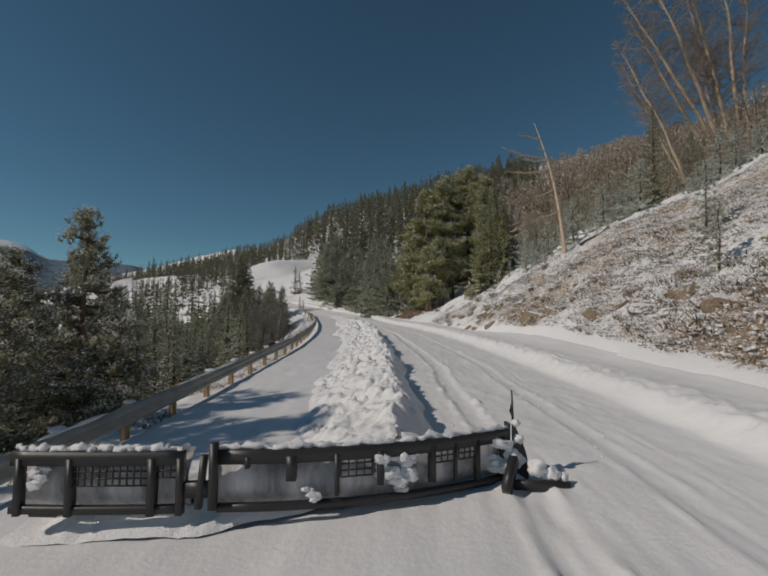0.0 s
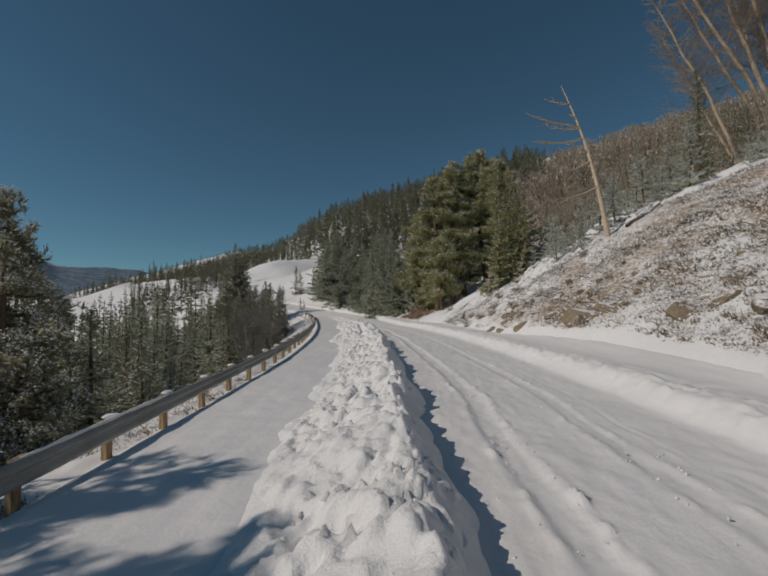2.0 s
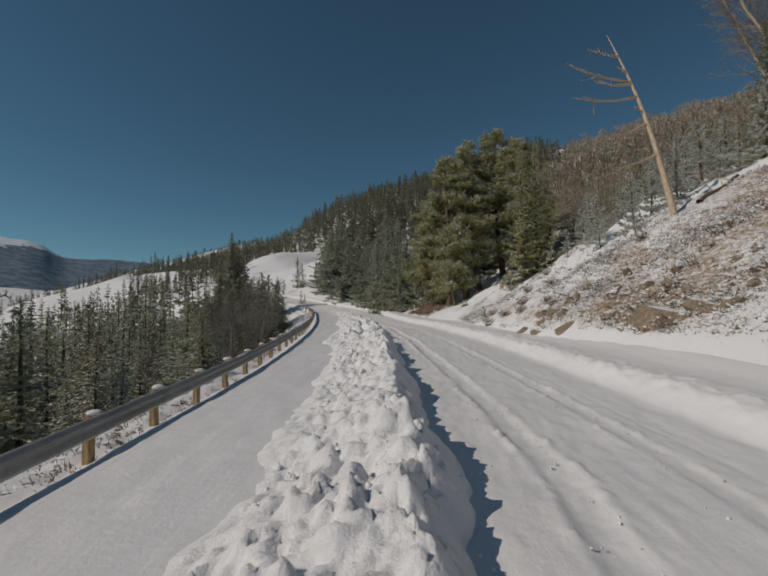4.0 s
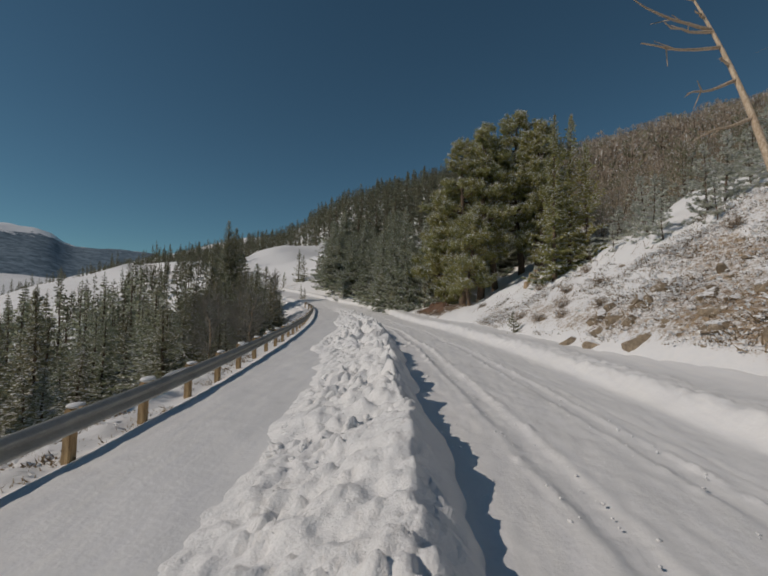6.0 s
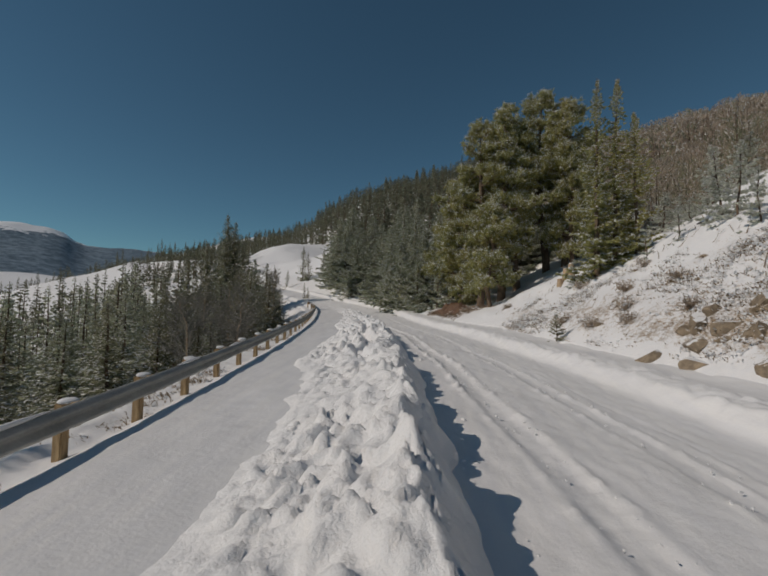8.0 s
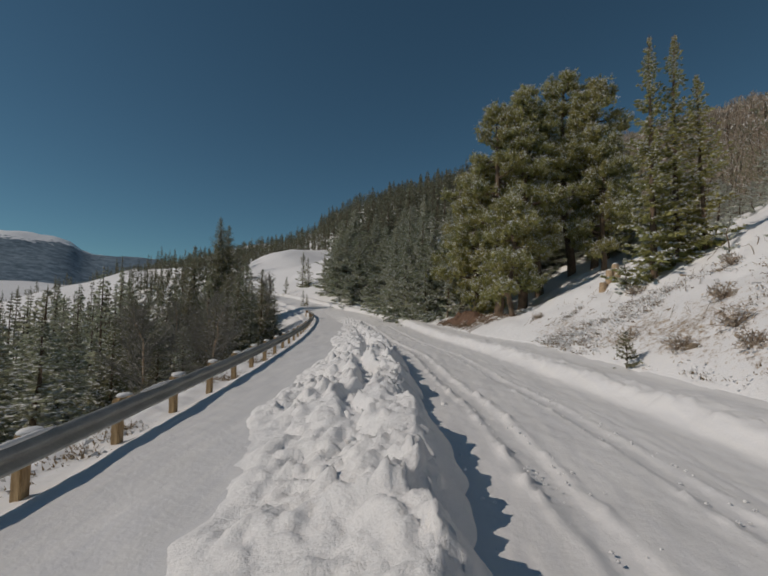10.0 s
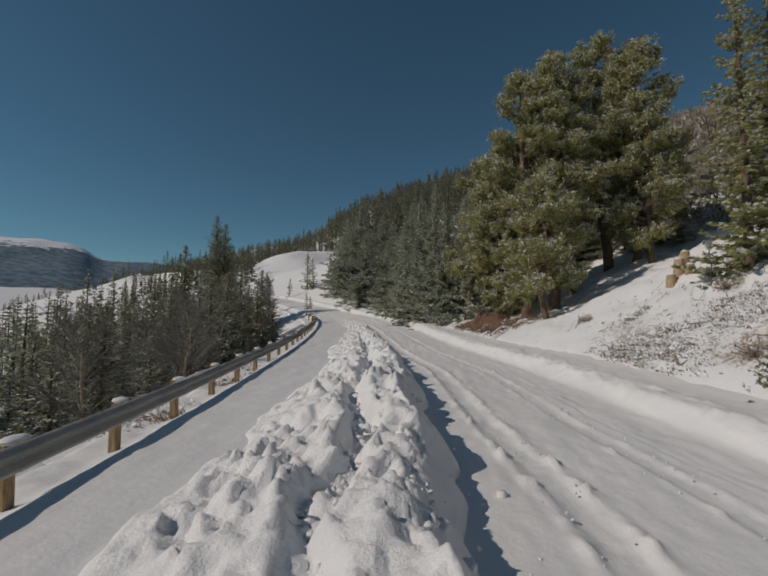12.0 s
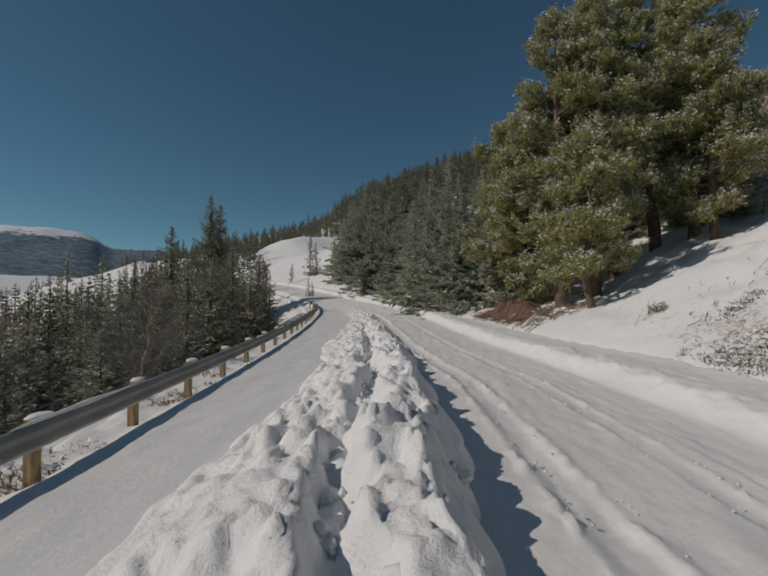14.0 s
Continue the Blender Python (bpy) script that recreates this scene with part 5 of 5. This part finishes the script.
ROOT_WOOD = bark_material("root_wood", (0.13, 0.085, 0.055), (0.34, 0.25, 0.17), 7.0)
y_s = 17 + 17 * rng.random(260)
x_s = x_right(y_s) + toe(y_s) + 0.85 + rng.random(260) ** 0.8 * np.interp(y_s, [17, 24, 30, 34], [5, 5, 3.5, 2.5])
keep_s = value_noise(x_s * 0.7, y_s * 0.7, 97) > -0.15
sticks("dead_sticks", "dark dead sticks and roots lying on the snowy bank", x_s[keep_s], y_s[keep_s], 0.26, 0.008, 50, ROOT_WOOD)
y_s = 37.0 + 6.5 * rng.random(380)
x_s = x_right(y_s) + toe(y_s) + 0.25 + rng.random(380) ** 1.4 * 2.6
sticks("fallen_branches", "brown fallen branches and roots under the pines", x_s, y_s, 0.45, 0.014, 25, ROOT_WOOD)


def bush(x, y, size, seed, label):
    r = np.random.default_rng(seed)
    t = new("shrub")
    tagged(t, label, "shrub", "shrubs on the bank")
    g = Geo()
    for _ in range(46):
        d = unit(r.normal(0, 1, 3) * np.array([1, 1, 0.5]) + np.array([0, 0, 0.8]))
        q = np.linspace(0, 1, 4)
        g.tube(np.outer(q * size * r.uniform(0.6, 1.1), d) + r.normal(0, 0.05 * size, (4, 3)) * q[:, None], 0.012 * (1 - 0.8 * q) + 0.002, 3)
    part("stem_clump", g.mesh("stem_clump", [DEAD_TWIG]), None, t)
    g = Geo()
    k = 160
    d = unit(r.normal(0, 1, (k, 3)) * np.array([1, 1, 0.5]) + np.array([0, 0, 0.7]))
    g.blades(d * size * r.uniform(0.5, 1.0, (k, 1)), unit(r.normal(0, 1, (k, 3))), size * r.uniform(0.15, 0.35, k), size * r.uniform(0.03, 0.06, k), r, 0)
    d = d[: k // 5] * size * r.uniform(0.7, 1.05, (k // 5, 1)) + np.array([0, 0, 0.03])
    g.blades(d, unit(r.normal(0, 1, d.shape) * np.array([1, 1, 0.3])), size * r.uniform(0.15, 0.3, len(d)), size * r.uniform(0.04, 0.08, len(d)), r, 1)
    part("foliage", g.mesh("foliage", [DEAD_TWIG, SNOW]), None, t)
    t.matrix_basis = pose(x, y, land(x, y) - 0.03, 0, 0, r.uniform(0, 360))


for k, (x, y, size) in enumerate(((4.7, 25.6, 0.5), (5.3, 25.0, 0.6), (5.0, 24.2, 0.5), (5.9, 26.2, 0.55), (4.6, 27.4, 0.5), (6.4, 24.6, 0.5), (5.6, 22.9, 0.45), (7.3, 28.0, 0.5), (4.2, 33.6, 0.4), (6.3, 30.6, 0.5), (6.0, 16.6, 0.45), (8.3, 21.5, 0.5), (7.8, 12.9, 0.6), (8.6, 11.6, 0.6), (2.9, 38.6, 0.5), (2.2, 39.8, 0.45))):
    bush(x, y, size * 0.7, 300 + k, "low brown shrub with snow on its twigs on the bank")


def fallen_log(x, y, turn, length):
    t = new("fallen_log")
    tagged(t, "fallen dead log half sunk in the snowy slope", "log")
    g = Geo()
    q = np.linspace(0, 1, 8)
    a = radians(turn)
    xs, ys = x + length * (q - 0.5) * math.cos(a), y + length * (q - 0.5) * math.sin(a)
    zs = lie(xs, ys)[0]
    g.tube(np.stack([xs - x, ys - y, zs + 0.05 - land(x, y)], 1), 0.09 * (1 - 0.5 * q), 8)
    part("stem", g.mesh("stem", [BARK], True), None, t)
    for k in (0.35, 0.6, 0.8):
        b = Geo()
        p = np.array([np.interp(k, q, xs) - x, np.interp(k, q, ys) - y, np.interp(k, q, zs) + 0.08 - land(x, y)])
        r = np.linspace(0, 1, 4)
        b.tube(p + np.outer(r * 0.5, unit(np.array([rng.normal(), rng.normal(), 1.2]))), 0.02 * (1 - 0.7 * r) + 0.003, 4)
        part("limb_stub", b.mesh("limb_stub", [DEAD_BARK], True), None, t)
    t.matrix_basis = pose(x, y, land(x, y))


fallen_log(10.6, 29.8, 40, 2.4)
fallen_log(10.9, 21.6, 20, 1.9)
for seed, x, y, h in ((41, -15.2, 74.5, 4.2), (42, -16.3, 75.5, 5.2), (43, -13.6, 77.0, 3.4), (44, -18.0, 73.0, 3.0), (45, -12.2, 62.5, 1.8), (46, -12.9, 63.5, 2.2)):
    tr, cr = spruce(seed, h, 0.24 * h, 0.3, 0.9)
    place_tree(tagged(tree_thing("young_spruce", tr, cr, NEEDLE_SPRUCE, BARK, "small dark spruce before the white knoll", "spruce"), group="spruces by the bend"), x, y)


# ---------------------------------------------------------------- the plough blade
def box_between(g, a, b, wide, deep, mat=0):
    """A bar from a to b, with a section of wide by deep."""
    a, b = np.asarray(a, float), np.asarray(b, float)
    d = unit(b - a)
    ref = np.array([0, 0, 1.0]) if abs(d[2]) < 0.9 else np.array([0, 1.0, 0])
    p = unit(np.cross(d, ref)) * wide / 2
    q = unit(np.cross(d, p)) * deep / 2
    v = [c + i * p + j * q for c in (a, b) for i, j in ((-1, -1), (1, -1), (1, 1), (-1, 1))]
    f = [(0, 1, 2), (0, 2, 3), (4, 6, 5), (4, 7, 6)]
    for i in range(4):
        j = (i + 1) % 4
        f += [(i, i + 4, j + 4), (i, j + 4, j)]
    g.add(v, f, mat)


def solo(name, parent, mat, bars, label=""):
    g = Geo()
    for a, b, w, d in bars:
        box_between(g, a, b, w, d)
    return part(name, g.mesh(name, [mat]), None, parent, label)


CAKED = bark_material("snow_caked_board", (0.22, 0.215, 0.22), (0.66, 0.65, 0.65), 1.2)


def build_plough():
    eye, yaw = (0.337, 0.585), 0.016
    road = float(road_z(np.array([0.34]), np.array([3.5]))[0])
    plough = new("snow_plough")
    tagged(plough, "black V-shaped snow plough blade caked in snow on the road", "snow plough")
    plough.matrix_basis = pose(eye[0], eye[1], road, 0, 0, math.degrees(yaw))
    top = 0.946 - road
    rng = np.random.default_rng(9)

    def wing(name, a, b, sag, ribs, meshes, clumps):
        """One bowed wing with bars and ribs on its back. a, b: the ends, right and ahead of the eye; sag: how far its middle stands back."""
        a, b = np.array([*a, 0.0]), np.array([*b, 0.0])
        along = unit(b - a)
        ahead = np.array([-along[1], along[0], 0.0])
        length = float(np.linalg.norm(b - a))
        turns = np.linspace(0, 1, 11)

        def at(t, z=0.0, out=0.0):
            return a + (b - a) * t - ahead * (sag * 4 * t * (1 - t) - out) + np.array([0, 0, z])

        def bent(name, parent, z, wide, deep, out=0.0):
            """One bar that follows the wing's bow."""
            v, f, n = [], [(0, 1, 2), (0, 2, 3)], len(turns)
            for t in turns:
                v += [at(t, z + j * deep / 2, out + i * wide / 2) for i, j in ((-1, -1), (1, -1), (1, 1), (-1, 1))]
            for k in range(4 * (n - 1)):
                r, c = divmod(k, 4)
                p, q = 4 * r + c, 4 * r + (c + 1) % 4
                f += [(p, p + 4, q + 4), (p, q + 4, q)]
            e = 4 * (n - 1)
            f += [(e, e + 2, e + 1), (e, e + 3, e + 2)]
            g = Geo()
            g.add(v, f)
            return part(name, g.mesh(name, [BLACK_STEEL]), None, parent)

        w = bent(name, plough, top - 0.05, 0.06, 0.11)
        us, vs = np.linspace(0, 1, 30), np.linspace(0, 1, 9)
        g = Geo()
        for back in (0.0, 0.02):
            p = np.array([at(u, 0.02 + (top - 0.05) * v, 0.05 + 0.16 * (2 * v - 1) ** 2 + back) for u in us for v in vs])
            q = grid_faces(30, 9)
            g.add(p, np.concatenate([q[:, [0, 1, 2]], q[:, [0, 2, 3]]]))
        part("moldboard", g.mesh("moldboard", [CAKED], True), None, w, "grey curved moldboard dusted with snow")
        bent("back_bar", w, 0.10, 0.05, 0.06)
        bent("cutting_edge", w, 0.02, 0.02, 0.14, 0.2)
        for t, thick, low in ribs:
            solo("rib", w, BLACK_STEEL, [(at(t, top * low), at(t, top - 0.05), thick, 0.07)])
        for t0, t1, z0, z1 in meshes:
            n, m = max(3, int((t1 - t0) * length / 0.055)), max(2, int((z1 - z0) / 0.045))
            ts = np.linspace(t0, t1, n + 1)
            bars = [(at(t, z0, -0.02), at(t, z1, -0.02), 0.012, 0.012) for t in ts]
            bars += [(at(t0, z, -0.02), at(t1, z, -0.02), 0.012, 0.012) for z in np.linspace(z0, z1, m + 1)]
            solo("grille", w, BLACK_STEEL, bars, "black square steel grille")
        for t, z, size in clumps:
            for k in range(6):
                s = size * rng.uniform(0.3, 0.6)
                lump = part("caked_snow", lump_mesh(rng, SNOW, 3, 0.62, 0.85), None, w, "clod of snow stuck to the steel")
                lump.matrix_basis = Matrix.Translation(at(min(0.985, t + rng.normal(0, size * 0.5) / length), max(0.08, z + rng.normal(0, size * 0.5)), rng.uniform(-0.04, 0.02))) @ Matrix.Diagonal((s * rng.uniform(0.9, 1.6), s * 0.55, s * rng.uniform(0.8, 1.3), 1))
        us = np.linspace(0.0, 1.0, 60)
        g = Geo()
        g.tube(np.array([at(u, top + 0.012 + 0.012 * rng.normal(), 0.03 + 0.012 * rng.normal()) for u in us]), 0.034 * rng.uniform(0.4, 1.4, 60), 7)
        part("snow_crust", g.mesh("snow_crust", [SNOW], True), None, w, "white crust of snow on the top edge")
        return w

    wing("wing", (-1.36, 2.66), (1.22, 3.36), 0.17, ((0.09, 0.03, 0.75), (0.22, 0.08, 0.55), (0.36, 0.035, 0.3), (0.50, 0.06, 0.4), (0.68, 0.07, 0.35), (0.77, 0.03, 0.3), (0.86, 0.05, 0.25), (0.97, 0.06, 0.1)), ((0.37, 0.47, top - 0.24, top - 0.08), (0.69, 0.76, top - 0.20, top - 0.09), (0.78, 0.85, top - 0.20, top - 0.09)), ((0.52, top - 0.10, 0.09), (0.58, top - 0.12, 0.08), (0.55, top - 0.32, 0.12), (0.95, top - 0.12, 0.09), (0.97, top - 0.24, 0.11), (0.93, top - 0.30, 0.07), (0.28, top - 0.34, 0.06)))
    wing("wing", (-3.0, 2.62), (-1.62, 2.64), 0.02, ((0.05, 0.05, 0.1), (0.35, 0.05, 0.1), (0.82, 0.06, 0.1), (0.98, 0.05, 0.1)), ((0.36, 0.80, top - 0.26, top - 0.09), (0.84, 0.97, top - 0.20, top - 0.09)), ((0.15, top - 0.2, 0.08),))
    solo("hinge_pin", plough, BLACK_STEEL, [((-1.38, 2.63, 0.1), (-1.38, 2.63, top + 0.07), 0.06, 0.06), ((-1.50, 2.64, 0.1), (-1.46, 2.64, top - 0.03), 0.05, 0.05)])
    solo("hinge_link", plough, BLACK_STEEL, [((-1.62, 2.64, 0.25), (-1.36, 2.66, 0.25), 0.06, 0.12)])
    solo("end_plate", plough, BLACK_STEEL, [((1.23, 3.40, 0.05), (1.235, 3.42, top + 0.05), 0.03, 0.12)])
    # the rubber flap and marker at the wing's tip
    g = Geo()
    us, vs = np.linspace(0, 1, 5), np.linspace(0, 1, 8)
    U, V = np.meshgrid(us, vs, indexing="ij")
    p = np.stack([1.27 + 0.15 * U.ravel() * (1.05 - V.ravel()) ** 0.6 + 0.03 * np.sin(V.ravel() * 5) * U.ravel(), 3.37 + 0.06 * U.ravel() * V.ravel(), top - 0.40 + 0.66 * V.ravel() - 0.10 * U.ravel()], 1)
    q = grid_faces(5, 8)
    t = np.concatenate([q[:, [0, 1, 2]], q[:, [0, 2, 3]]])
    g.add(p, t), g.add(p + [0, 0.015, 0], t[:, ::-1])
    part("rubber_flap", g.mesh("rubber_flap", [BLACK_STEEL], True), None, plough, "black rubber flap crusted with snow")
    solo("marker", plough, BLACK_STEEL, [((1.28, 3.37, top + 0.10), (1.27, 3.37, top + 0.38), 0.014, 0.014)])
    solo("skid_arm", plough, BLACK_STEEL, [((1.20, 3.10, 0.12), (1.72, 3.12, 0.10), 0.05, 0.08), ((1.10, 3.0, 0.1), (1.25, 3.25, 0.3), 0.08, 0.10)])
    for x, y, z, s in ((1.19, 3.31, top - 0.14, 0.07), (1.24, 3.32, top - 0.24, 0.08), (1.17, 3.29, top - 0.33, 0.07), (1.31, 3.34, top - 0.30, 0.07), (1.33, 3.36, top - 0.10, 0.05), (1.31, 3.36, top + 0.06, 0.04), (1.44, 3.17, 0.24, 0.09), (1.56, 3.16, 0.20, 0.08), (1.68, 3.16, 0.16, 0.05)):
        lump = part("caked_snow", lump_mesh(rng, SNOW, 3, 0.48, 0.9), None, plough, "clod of snow stuck to the steel")
        lump.matrix_basis = Matrix.Translation((x, y, z)) @ Matrix.Diagonal((s, s * 0.8, s, 1))
    return plough


build_plough()


def build_heap():
    """The roll of loose snow that stands before the blade."""
    ws, ys = np.linspace(-3.2, 1.5, 90), np.linspace(-0.5, 0.75, 36)
    X, Y = np.meshgrid(ws, ys, indexing="ij")
    x, q = X.ravel() + 0.34, Y.ravel()
    y = 0.585 + np.interp(x - 0.34, [-3.2, -1.5, -1.3, 1.3], [2.62, 2.62, 2.72, 3.5]) + 0.42 + q
    high = 0.34 * np.clip(1 - (np.abs(q) / 0.55) ** 2, 0, 1) * np.interp(x, [-3.0, -2.4, -1.0, 0.6, 1.5, 1.7], [0.0, 0.6, 0.9, 1.1, 0.4, 0.0])
    lumps = np.clip(high * 5, 0, 1) * (0.09 * fbm(x * 2.6, y * 2.6, 3, 81) + 0.06 * (0.5 - np.abs(fbm(x * 5, y * 5, 2, 82))))
    z = road_z(x, y) - 0.03 + np.maximum(high + lumps, 0)
    me = mesh_from("snow_heap", np.stack([x, y, z], 1), grid_faces(90, 36), [SNOW], None, True)
    return tagged(new("snow_heap", me), "roll of loose lumpy snow before the plough blade", "snow heap", kind="stuff")


build_heap()
